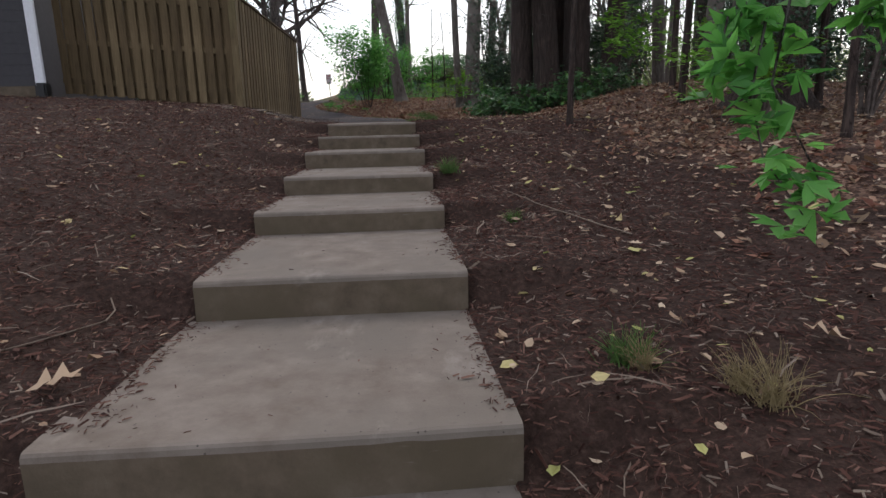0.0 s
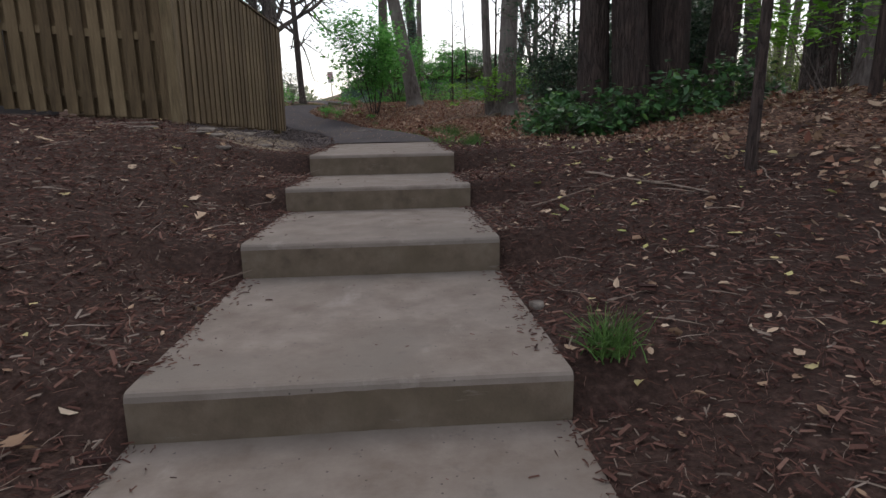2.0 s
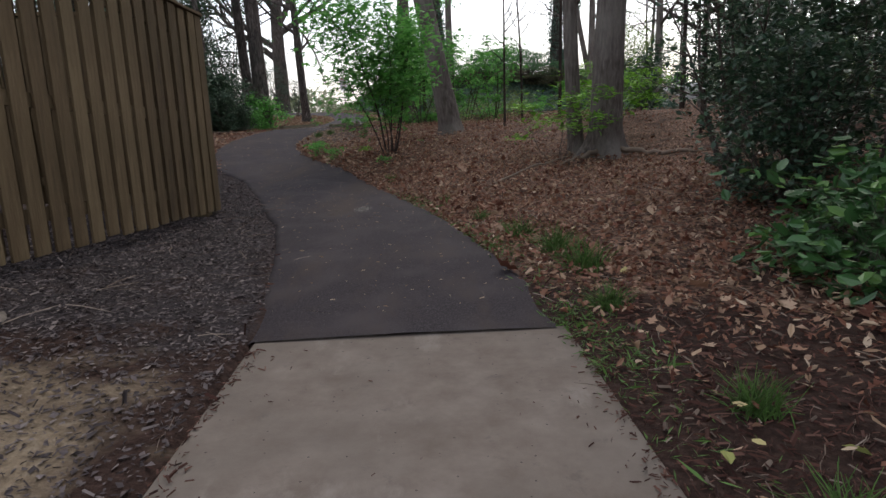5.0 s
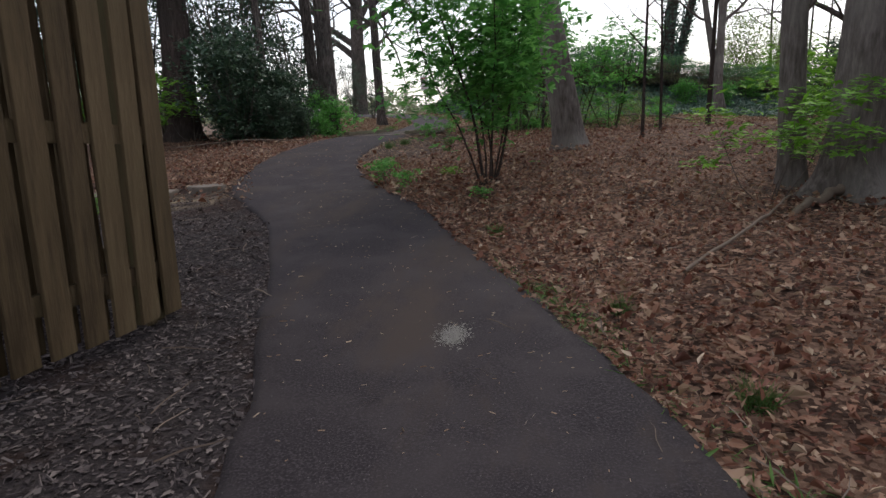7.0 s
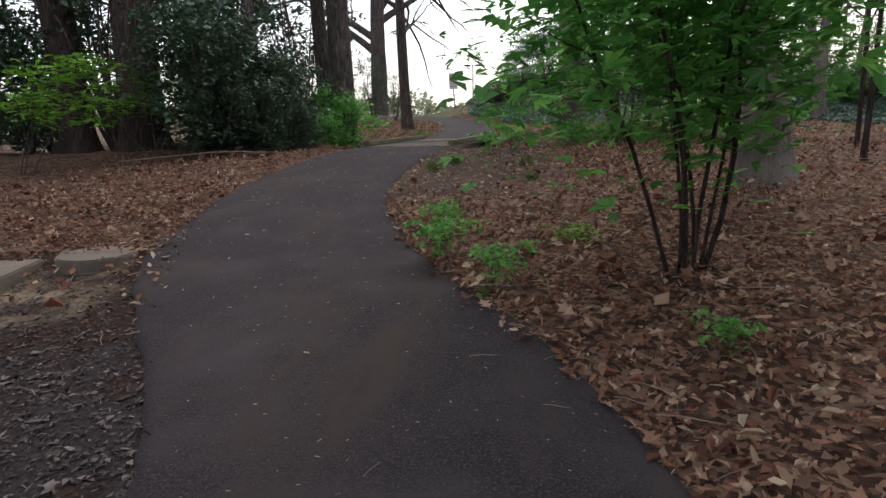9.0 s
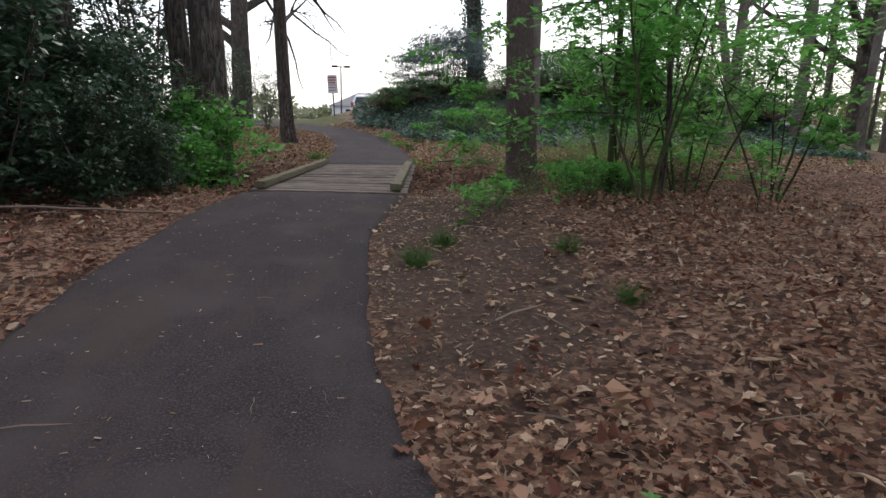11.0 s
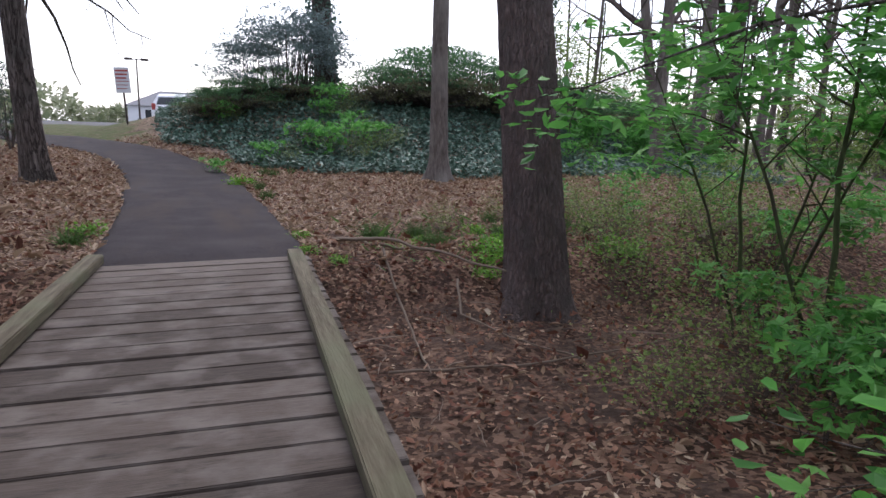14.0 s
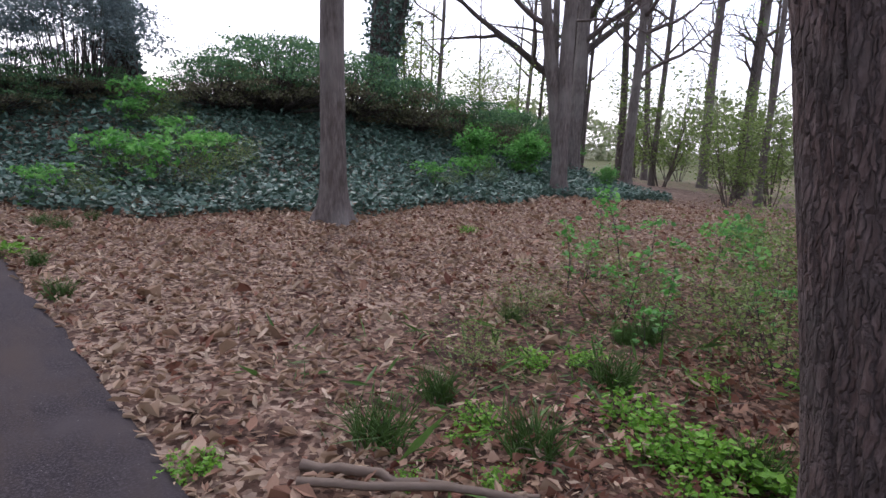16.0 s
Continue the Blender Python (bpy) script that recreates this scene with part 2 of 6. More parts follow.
def ground_material():
    m = bpy.data.materials.new("forest_soil")
    m.use_nodes = True
    n, l = m.node_tree.nodes, m.node_tree.links
    bsdf = n["Principled BSDF"]
    bsdf.inputs["Roughness"].default_value = 0.95
    bsdf.inputs["Specular IOR Level"].default_value = 0.15
    tc = n.new("ShaderNodeTexCoord")

    def layer(scale, a, b, c, kind="NOISE"):
        if kind == "NOISE":
            t = n.new("ShaderNodeTexNoise")
            t.inputs["Detail"].default_value, t.inputs["Roughness"].default_value = 8.0, 0.75
            o = t.outputs["Fac"]
        else:
            t = n.new("ShaderNodeTexVoronoi")
            o = t.outputs["Color"]
        t.inputs["Scale"].default_value = scale
        l.new(tc.outputs["Object"], t.inputs["Vector"])
        r = n.new("ShaderNodeValToRGB")
        r.color_ramp.elements.new(0.5)
        for e, p, k in zip(r.color_ramp.elements, (0.32, 0.52, 0.7), (a, b, c)):
            e.position, e.color = p, (*k, 1)
        l.new(o, r.inputs[0])
        return r.outputs[0]

    colour = layer(28, (0.016, 0.009, 0.007), (0.035, 0.02, 0.015), (0.07, 0.042, 0.033))
    kinds = (("litter", layer(38, (0.045, 0.025, 0.017), (0.11, 0.06, 0.04), (0.21, 0.13, 0.09), "CELLS")),
             ("pale", layer(36, (0.07, 0.04, 0.028), (0.17, 0.11, 0.08), (0.33, 0.245, 0.18), "CELLS")),
             ("gravel", layer(60, (0.015, 0.012, 0.012), (0.034, 0.028, 0.028), (0.075, 0.062, 0.06))),
             ("bare", layer(30, (0.032, 0.02, 0.015), (0.06, 0.04, 0.031), (0.11, 0.078, 0.061))),
             ("sand", layer(20, (0.12, 0.09, 0.06), (0.2, 0.155, 0.105), (0.28, 0.23, 0.17))),
             ("grass", layer(20, (0.03, 0.045, 0.016), (0.075, 0.09, 0.03), (0.14, 0.13, 0.06))),
             ("parking", layer(40, (0.09, 0.09, 0.1), (0.13, 0.13, 0.14), (0.18, 0.18, 0.19))))
    jit = n.new("ShaderNodeTexNoise")
    jit.inputs["Scale"].default_value, jit.inputs["Detail"].default_value = 3.0, 6.0
    l.new(tc.outputs["Object"], jit.inputs["Vector"])
    for name, source in kinds:
        at, add, clamp, mx = n.new("ShaderNodeAttribute"), n.new("ShaderNodeMath"), n.new("ShaderNodeMapRange"), n.new("ShaderNodeMix")
        at.attribute_name = name
        add.operation = "ADD"
        l.new(at.outputs["Fac"], add.inputs[0])
        l.new(jit.outputs["Fac"], add.inputs[1])
        clamp.inputs[1].default_value, clamp.inputs[2].default_value = 0.88, 1.12
        l.new(add.outputs[0], clamp.inputs[0])
        mx.data_type = "RGBA"
        l.new(clamp.outputs[0], mx.inputs[0])
        l.new(colour, mx.inputs[6])
        l.new(source, mx.inputs[7])
        colour = mx.outputs[2]
    l.new(colour, bsdf.inputs["Base Color"])
    nb, bp = n.new("ShaderNodeTexNoise"), n.new("ShaderNodeBump")
    nb.inputs["Scale"].default_value, nb.inputs["Detail"].default_value = 26.0, 8.0
    l.new(tc.outputs["Object"], nb.inputs["Vector"])
    bp.inputs["Strength"].default_value, bp.inputs["Distance"].default_value = 0.9, 0.03
    l.new(nb.outputs["Fac"], bp.inputs["Height"])
    l.new(bp.outputs[0], bsdf.inputs["Normal"])
    return m


M_SOIL = ground_material()


def crack_bark(m, scale, tall, wide=0.05):
    """Long dark furrows between raised bark plates, on top of a bark material."""
    n, l = m.node_tree.nodes, m.node_tree.links
    bsdf = next(q for q in n if q.type == "BSDF_PRINCIPLED")
    bump = next(q for q in n if q.type == "BUMP")
    tc, mp, nz = n.new("ShaderNodeTexCoord"), n.new("ShaderNodeMapping"), n.new("ShaderNodeTexNoise")
    mp.inputs["Scale"].default_value = (scale, scale, scale * tall)
    nz.inputs["Scale"].default_value, nz.inputs["Detail"].default_value, nz.inputs["Roughness"].default_value = 1.0, 3.5, 0.55
    nz.inputs["Distortion"].default_value = 0.5
    l.new(tc.outputs["Object"], mp.inputs["Vector"])
    l.new(mp.outputs[0], nz.inputs["Vector"])
    less, size, r = n.new("ShaderNodeMath"), n.new("ShaderNodeMath"), n.new("ShaderNodeMapRange")
    less.operation, size.operation = "SUBTRACT", "ABSOLUTE"
    less.inputs[1].default_value = 0.5
    l.new(nz.outputs["Fac"], less.inputs[0])
    l.new(less.outputs[0], size.inputs[0])
    l.new(size.outputs[0], r.inputs[0])
    r.inputs[1].default_value, r.inputs[2].default_value = 0.0, wide
    mx = n.new("ShaderNodeMix")
    mx.data_type = "RGBA"
    source = bsdf.inputs["Base Color"].links[0].from_socket
    mx.inputs[6].default_value = (0.038, 0.027, 0.023, 1)
    l.new(r.outputs[0], mx.inputs[0])
    l.new(source, mx.inputs[7])
    l.new(mx.outputs[2], bsdf.inputs["Base Color"])
    b2 = n.new("ShaderNodeBump")
    b2.inputs["Strength"].default_value, b2.inputs["Distance"].default_value = 0.9, 0.025
    l.new(r.outputs[0], b2.inputs["Height"])
    l.new(bump.outputs[0], b2.inputs["Normal"])
    l.new(b2.outputs[0], bsdf.inputs["Normal"])



def plate_bark(m, scale, tall):
    """Flaky bark plates parted by dark wandering furrows."""
    n, l = m.node_tree.nodes, m.node_tree.links
    bsdf = next(q for q in n if q.type == "BSDF_PRINCIPLED")
    bump = next(q for q in n if q.type == "BUMP")
    tc, warp, add = n.new("ShaderNodeTexCoord"), n.new("ShaderNodeTexNoise"), n.new("ShaderNodeVectorMath")
    warp.inputs["Scale"].default_value, warp.inputs["Detail"].default_value = 20.0, 6.0
    l.new(tc.outputs["Object"], warp.inputs["Vector"])
    add.operation = "MULTIPLY_ADD"
    add.inputs[1].default_value = (0.035, 0.035, 0.09)
    l.new(warp.outputs["Color"], add.inputs[0])
    l.new(tc.outputs["Object"], add.inputs[2])
    mp = n.new("ShaderNodeMapping")
    mp.inputs["Scale"].default_value = (scale, scale, scale * tall)
    l.new(add.outputs[0], mp.inputs["Vector"])
    edge, cell = n.new("ShaderNodeTexVoronoi"), n.new("ShaderNodeTexVoronoi")
    edge.feature = "DISTANCE_TO_EDGE"
    for q in (edge, cell):
        q.inputs["Scale"].default_value = 1.0
        l.new(mp.outputs[0], q.inputs["Vector"])
    r = n.new("ShaderNodeMapRange")
    r.inputs[1].default_value, r.inputs[2].default_value = 0.0, 0.16
    l.new(edge.outputs["Distance"], r.inputs[0])
    source = bsdf.inputs["Base Color"].links[0].from_socket
    shade, mx = n.new("ShaderNodeMix"), n.new("ShaderNodeMix")
    shade.data_type, mx.data_type = "RGBA", "RGBA"
    shade.blend_type = "OVERLAY"
    shade.inputs[0].default_value = 0.15
    l.new(source, shade.inputs[6])
    grey = n.new("ShaderNodeRGBToBW")
    l.new(cell.outputs["Color"], grey.inputs[0])
    l.new(grey.outputs[0], shade.inputs[7])
    mx.inputs[6].default_value = (0.095, 0.073, 0.068, 1)
    l.new(r.outputs[0], mx.inputs[0])
    l.new(shade.outputs[2], mx.inputs[7])
    l.new(mx.outputs[2], bsdf.inputs["Base Color"])
    b2 = n.new("ShaderNodeBump")
    b2.inputs["Strength"].default_value, b2.inputs["Distance"].default_value = 0.8, 0.014
    l.new(r.outputs[0], b2.inputs["Height"])
    l.new(bump.outputs[0], b2.inputs["Normal"])
    l.new(b2.outputs[0], bsdf.inputs["Normal"])


def speckle(m, scale, colour, size, density):
    """Small specks of another colour scattered over a material."""
    n, l = m.node_tree.nodes, m.node_tree.links
    bsdf = next(q for q in n if q.type == "BSDF_PRINCIPLED")
    tc, v, less, gate, both_, mx, bw = (n.new(k) for k in ("ShaderNodeTexCoord", "ShaderNodeTexVoronoi", "ShaderNodeMath", "ShaderNodeMath",
                                                      "ShaderNodeMath", "ShaderNodeMix", "ShaderNodeSeparateColor"))
    v.inputs["Scale"].default_value = scale
    l.new(tc.outputs["Object"], v.inputs["Vector"])
    less.operation, gate.operation, both_.operation = "LESS_THAN", "LESS_THAN", "MULTIPLY"
    less.inputs[1].default_value, gate.inputs[1].default_value = size, density
    l.new(v.outputs["Distance"], less.inputs[0])
    l.new(v.outputs["Color"], bw.inputs[0])
    l.new(bw.outputs[0], gate.inputs[0])
    l.new(less.outputs[0], both_.inputs[0])
    l.new(gate.outputs[0], both_.inputs[1])
    mx.data_type = "RGBA"
    l.new(both_.outputs[0], mx.inputs[0])
    l.new(bsdf.inputs["Base Color"].links[0].from_socket, mx.inputs[6])
    mx.inputs[7].default_value = (*colour, 1)
    l.new(mx.outputs[2], bsdf.inputs["Base Color"])


def blotch(m, scale, colour, lo, hi, stretch=(1, 1, 1)):
    """Broad soft patches of dirt or wear."""
    n, l = m.node_tree.nodes, m.node_tree.links
    bsdf = next(q for q in n if q.type == "BSDF_PRINCIPLED")
    tc, mp, t, r, mx = (n.new(k) for k in ("ShaderNodeTexCoord", "ShaderNodeMapping", "ShaderNodeTexNoise", "ShaderNodeMapRange", "ShaderNodeMix"))
    mp.inputs["Scale"].default_value = stretch
    t.inputs["Scale"].default_value, t.inputs["Detail"].default_value, t.inputs["Roughness"].default_value = scale, 9.0, 0.7
    l.new(tc.outputs["Object"], mp.inputs["Vector"])
    l.new(mp.outputs[0], t.inputs["Vector"])
    l.new(t.outputs["Fac"], r.inputs[0])
    r.inputs[1].default_value, r.inputs[2].default_value = lo, hi
    mx.data_type = "RGBA"
    l.new(r.outputs[0], mx.inputs[0])
    l.new(bsdf.inputs["Base Color"].links[0].from_socket, mx.inputs[6])
    mx.inputs[7].default_value = (*colour, 1)
    l.new(mx.outputs[2], bsdf.inputs["Base Color"])


plate_bark(M_OAKBARK, 44.0, 0.17)
speckle(M_ASPHALT, 95, (0.12, 0.108, 0.104), 0.22, 0.035)
blotch(M_ASPHALT, 1.1, (0.05, 0.038, 0.033), 0.5, 0.66, (1.6, 0.5, 1))
blotch(M_ASPHALT, 5.0, (0.055, 0.045, 0.042), 0.62, 0.8)
speckle(M_CONCRETE, 42, (0.06, 0.05, 0.042), 0.16, 0.1)
blotch(M_CONCRETE, 3.0, (0.22, 0.19, 0.165), 0.58, 0.72, (1.0, 0.5, 1))
blotch(M_CONCRETE, 9.0, (0.1, 0.085, 0.07), 0.6, 0.75)
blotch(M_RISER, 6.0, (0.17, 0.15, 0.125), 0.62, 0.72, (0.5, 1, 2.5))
blotch(M_PLANK, 7.0, (0.035, 0.027, 0.022), 0.56, 0.7, (0.5, 2, 2))
crack_bark(M_CEDARBARK, 22.0, 0.12, 0.05)
crack_bark(M_BARK, 22.0, 0.15, 0.06)


# ---- the lie of the land ----
PROFILE = ((-60, -6.7), (-0.35, 0.22), (8.25, 1.19), (10.8, 1.19), (13.7, 1.24), (15.4, 1.27), (16.8, 1.33), (18.75, 1.53),
           (20.6, 1.73), (22.6, 1.88), (24.2, 1.97), (28.2, 1.98), (33.3, 2.13), (44.0, 2.66), (60.0, 2.8), (90.0, 2.85), (900, 2.0))
CENTRE = ((-60, 0.0), (-59, 0.0), (9.0, 0.0), (9.8, 0.0), (10.4, -0.01), (11.3, -0.08), (12.5, -0.28), (14.0, -0.65), (16.2, -1.43), (17.0, -1.72), (18.4, -2.5), (20.0, -3.12),
          (21.5, -3.24), (23.4, -3.1), (24.2, -2.93), (28.2, -2.56), (31.4, -2.6), (33.5, -2.72), (35.4, -3.05), (37.5, -3.75),
          (39.0, -4.6), (42.0, -6.8), (46.0, -11.0))
STEP_Z = (-0.31, -0.13, 0.05, 0.235, 0.42, 0.56, 0.70, 0.86, 1.01, 1.18)
STEP_Y = (-4.6, -3.2, -1.77, -0.37, 1.0, 2.5, 3.87, 5.4, 6.84, 8.26)
HALF = 0.73


TREAD_FALL = 0.04
STAIR_Y, STAIR_Z = [], []
for k in range(len(STEP_Z)):
    STAIR_Y += [STEP_Y[k] + 0.15, (STEP_Y + (10.8,))[k + 1] + 0.05]
    STAIR_Z += [STEP_Z[k] - 0.005, STEP_Z[k] - TREAD_FALL * (k < 9) + 0.005]


def spline(table):
    """A dense smooth table to read with np.interp."""
    xs, ys = np.array([p[0] for p in table], float), np.array([p[1] for p in table], float)
    slope = np.gradient(ys, xs)
    X = np.unique(np.concatenate([np.linspace(a, b, 40) for a, b in zip(xs[:-1], xs[1:])]))
    i = np.clip(np.searchsorted(xs, X, side="right") - 1, 0, len(xs) - 2)
    h = xs[i + 1] - xs[i]
    u = (X - xs[i]) / h
    Y = (ys[i] * (1 + 2 * u) * (1 - u) ** 2 + slope[i] * h * u * (1 - u) ** 2 + ys[i + 1] * u * u * (3 - 2 * u) - slope[i + 1] * h * u * u * (1 - u))
    return X, Y


PROFILE_XY, CENTRE_XY = (np.array([p[0] for p in PROFILE], float), np.array([p[1] for p in PROFILE], float)), spline(CENTRE)


def centre(y):
    return np.interp(y, *CENTRE_XY)


def smooth(a, b, v):
    u = np.clip((v - a) / (b - a), 0, 1)
    return u * u * (3 - 2 * u)


def land(x, y):
    """Height of the soil at x, y (numbers or arrays)."""
    x, y = np.asarray(x, float), np.asarray(y, float)
    z = (np.interp(y - 0.4, *PROFILE_XY) + np.interp(y, *PROFILE_XY) + np.interp(y + 0.4, *PROFILE_XY)) / 3
    left, right = -HALF - x, x - HALF
    z = z + 0.36 * smooth(0.15, 2.2, left) * smooth(-3, 4, y) * (1 - smooth(10, 13.5, y))
    z = z + 0.06 * np.clip(left - 2, 0, 7) * smooth(2, 9, y) * (1 - smooth(12, 18, y))
    z = z + 0.10 * smooth(0.5, 4, right) * (1 - smooth(8, 12, y))
    z = z + 0.13 * smooth(0.9, 3.5, x - centre(y)) * smooth(11, 14, y) * (1 - smooth(21, 25, y))
    z = z + 0.28 * smooth(2, 5, right) * smooth(5, 10, y) * (1 - smooth(20, 26, y))
    d = np.abs(y - 26.1 + 0.09 * (x + 2.8))
    z = z - 0.31 * (1 - smooth(np.where(y > 26, 1.0, 0.6), 2.1, d)) * (1 - smooth(6, 12, np.abs(x + 2.9)))
    z = z + 1.35 * smooth(0.0, 7.5, y - 33.8 - 0.10 * (x - 1) ** 2 * (x < 1) - 0.1 * np.clip(x - 5, 0, 9)) * \
        smooth(-2.5, 3.5, x + 0.42 * (np.minimum(y, 41) - 34) + 0.6) * (1 - smooth(11, 17, x)) * (1 - smooth(44, 51, y))
    z = z - 0.05 * np.clip(x - 6, 0, 30) * smooth(20, 30, y)
    return z


def under_path(x, y):
    """1 well under the paved line, 0 beside it."""
    u = np.abs(x - centre(y))
    paved = (y > -5.6) & (y < 46)
    return np.where(paved, 1 - smooth(HALF - 0.12, HALF + 0.0, u), 0)


def soil(x, y):
    """The soil as built: bumps beside the path, cut down under steps, asphalt and bridge."""
    z = land(x, y)
    b = 0.018 * np.sin(x * 3.1 + 1.3 * np.sin(y * 2.3)) * np.sin(y * 2.7 + x) + 0.03 * np.sin(x * 0.9 + 2) * np.sin(y * 0.8)
    # beside the steps the soil follows the treads
    tread = np.interp(y, STAIR_Y, STAIR_Z)
    hug = (1 - smooth(0.12, 0.95, np.abs(x) - HALF)) * smooth(-5, -4, y) * (1 - smooth(9.5, 10.5, y))
    z = z + (tread - z) * hug
    near = under_path(x, y)
    cut = np.where(y < 10.8, 0.24, np.where((y > 24.2) & (y < 28.2), 0.0, 0.06))
    flat = 1 - 0.8 * (1 - smooth(0.0, 0.8, np.abs(x - centre(y)) - HALF))
    z = z + 0.26 * smooth(2.2, 6.0, x) * smooth(-2.0, 2.5, y) * (1 - smooth(7.0, 15.0, y))
    return z + b * flat - near * cut


# ---- mesh building ----
def numpy_mesh(name, V, F, mats, smoothed=True, slots=None):
    V, F = np.asarray(V, np.float32), np.asarray(F, np.int32)
    me = bpy.data.meshes.new(name)
    me.vertices.add(len(V))
    me.vertices.foreach_set("co", V.ravel())
    k = F.shape[1]
    me.loops.add(F.size)
    me.loops.foreach_set("vertex_index", F.ravel())
    me.polygons.add(len(F))
    me.polygons.foreach_set("loop_start", np.arange(0, F.size, k, dtype=np.int32))
    me.polygons.foreach_set("use_smooth", np.full(len(F), smoothed))
    for m in (mats if isinstance(mats, (list, tuple)) else [mats]):
        me.materials.append(m)
    if slots is not None:
        me.polygons.foreach_set("material_index", np.asarray(slots, np.int32))
    me.update(calc_edges=True)
    return me


def placed(name, mesh, parent=None, at=None, label="", category="", group="", kind=""):
    ob = new(name, mesh)
    if parent is not None:
        ob.parent = parent
    if at is not None:
        ob.matrix_basis = at
    return tagged(ob, label, category, group, kind)


def part(name, bm, mat, parent, label=""):
    me = bpy.data.meshes.new(name)
    bm.to_mesh(me)
    bm.free()
    me.materials.append(mat)
    return placed(name, me, parent, label=label)


def box(x0, x1, y0, y1, z0, z1, bevel=0.0, bm=None):
    bm = bm or bmesh.new()
    r = bmesh.ops.create_cube(bm, size=1.0)
    bmesh.ops.scale(bm, vec=(x1 - x0, y1 - y0, z1 - z0), verts=r["verts"])
    bmesh.ops.translate(bm, vec=((x0 + x1) / 2, (y0 + y1) / 2, (z0 + z1) / 2), verts=r["verts"])
    if bevel:
        edges = list({e for v in r["verts"] for e in v.link_edges})
        bmesh.ops.bevel(bm, geom=edges, offset=bevel, segments=2, affect="EDGES")
    return bm


def rotations(rng, n, tilt, up=None):
    """n turn matrices: a random heading, leaned by about tilt radians."""
    a, t, b = rng.uniform(0, 2 * np.pi, n), np.abs(rng.normal(0, tilt, n)), rng.uniform(0, 2 * np.pi, n)
    ca, sa, ct, st = np.cos(a), np.sin(a), np.cos(t), np.sin(t)
    Rz = np.zeros((n, 3, 3))
    Rz[:, 0, 0], Rz[:, 0, 1], Rz[:, 1, 0], Rz[:, 1, 1], Rz[:, 2, 2] = ca, -sa, sa, ca, 1
    k = np.stack([np.cos(b), np.sin(b), np.zeros(n)], 1)
    K = np.zeros((n, 3, 3))
    K[:, 0, 2], K[:, 1, 2], K[:, 2, 0], K[:, 2, 1] = k[:, 1], -k[:, 0], -k[:, 1], k[:, 0]
    R = np.eye(3) + st[:, None, None] * K + (1 - ct)[:, None, None] * (K @ K)
    return R @ Rz


def strew(name, shapes, P, R, S, mats, smoothed=False, rng=None):
    """One mesh of many small copies of the shapes at places P, turns R, sizes S."""
    rng = rng or np.random.default_rng(3)
    pick = rng.integers(0, len(shapes), len(P))
    Vs, Fs, base = [], [], 0
    for i, (V, F) in enumerate(shapes):
        sel = pick == i
        n = int(sel.sum())
        if not n:
            continue
        V = np.asarray(V, float)
        S_ = S[sel] if S.ndim == 2 else S[sel][:, None]
        W = np.einsum("nij,nkj->nki", R[sel], V[None] * S_[:, None, :]) + P[sel][:, None, :]
        F = np.asarray(F)[None] + (np.arange(n) * len(V))[:, None, None] + base
        Vs.append(W.reshape(-1, 3))
        Fs.append(F.reshape(-1, F.shape[-1]))
        base += n * len(V)
    return numpy_mesh(name, np.concatenate(Vs), np.concatenate(Fs), mats, smoothed)


LEAF_F = ((0, 1, 2, 3), (0, 3, 4, 5))
LEAVES = tuple((((0, 0, 0), (0.3, w, h), (0.75, w * 0.8, h * 1.2), (1, 0, c), (0.72, -w * 0.85, h), (0.28, -w, h * 0.8)), LEAF_F)
               for w, h, c in ((0.26, 0.08, 0.1), (0.32, 0.14, -0.05), (0.2, -0.06, 0.12), (0.36, 0.05, 0.2)))
SIMPLE = tuple((((0, 0, 0), (0.42, w, h), (1, 0, 0.02), (0.5, -w, h * 0.8)), ((0, 1, 2, 3),)) for w, h in ((0.28, 0.1), (0.35, -0.06), (0.3, 0.2)))
OAK = ((((0, 0, 0), (0.2, 0.16, 0.03), (0.38, 0.42, 0.1), (0.45, 0.15, 0.03), (0.66, 0.4, 0.12), (0.75, 0.12, 0.04), (1, 0, 0.1),
         (0.78, -0.14, 0.03), (0.62, -0.38, 0.1), (0.46, -0.14, 0.02), (0.32, -0.36, 0.08), (0.2, -0.12, 0.02)),
        ((0, 1, 10, 11), (1, 2, 3, 10), (3, 9, 10, 10), (3, 4, 8, 9), (4, 5, 7, 8), (5, 6, 7, 7))),)
CURLED = tuple((((0, 0, 0), (0.3, w, h), (0.75, w * 0.7, h * 1.5), (1, 0, c), (0.72, -w * 0.75, h * 1.3), (0.28, -w, h * 1.1)), LEAF_F)
               for w, h, c in ((0.2, 0.26, 0.3), (0.26, 0.3, -0.1), (0.14, 0.22, 0.35), (0.3, 0.18, 0.4), (0.1, 0.12, 0.1)))
STRIPS = tuple((((0, 0, 0), (0.35, w, h), (0.75, w * 0.7, h), (1, 0, c), (0.7, -w * 0.8, h * 0.9), (0.3, -w, h * 0.7)), LEAF_F)
               for w, h, c in ((0.11, 0.1, 0.15), (0.15, 0.16, -0.05), (0.13, 0.05, 0.1), (0.17, 0.1, 0.25)))
CHIPS = tuple((((0, -w, -0.02), (1, -w * 0.6, 0.0), (1, w, -0.02), (0.05, w * 0.8, 0), (0.1, 0, 0.1), (0.9, 0.02, 0.12)),
               ((0, 1, 5, 4), (4, 5, 2, 3))) for w in (0.08, 0.14, 0.05))
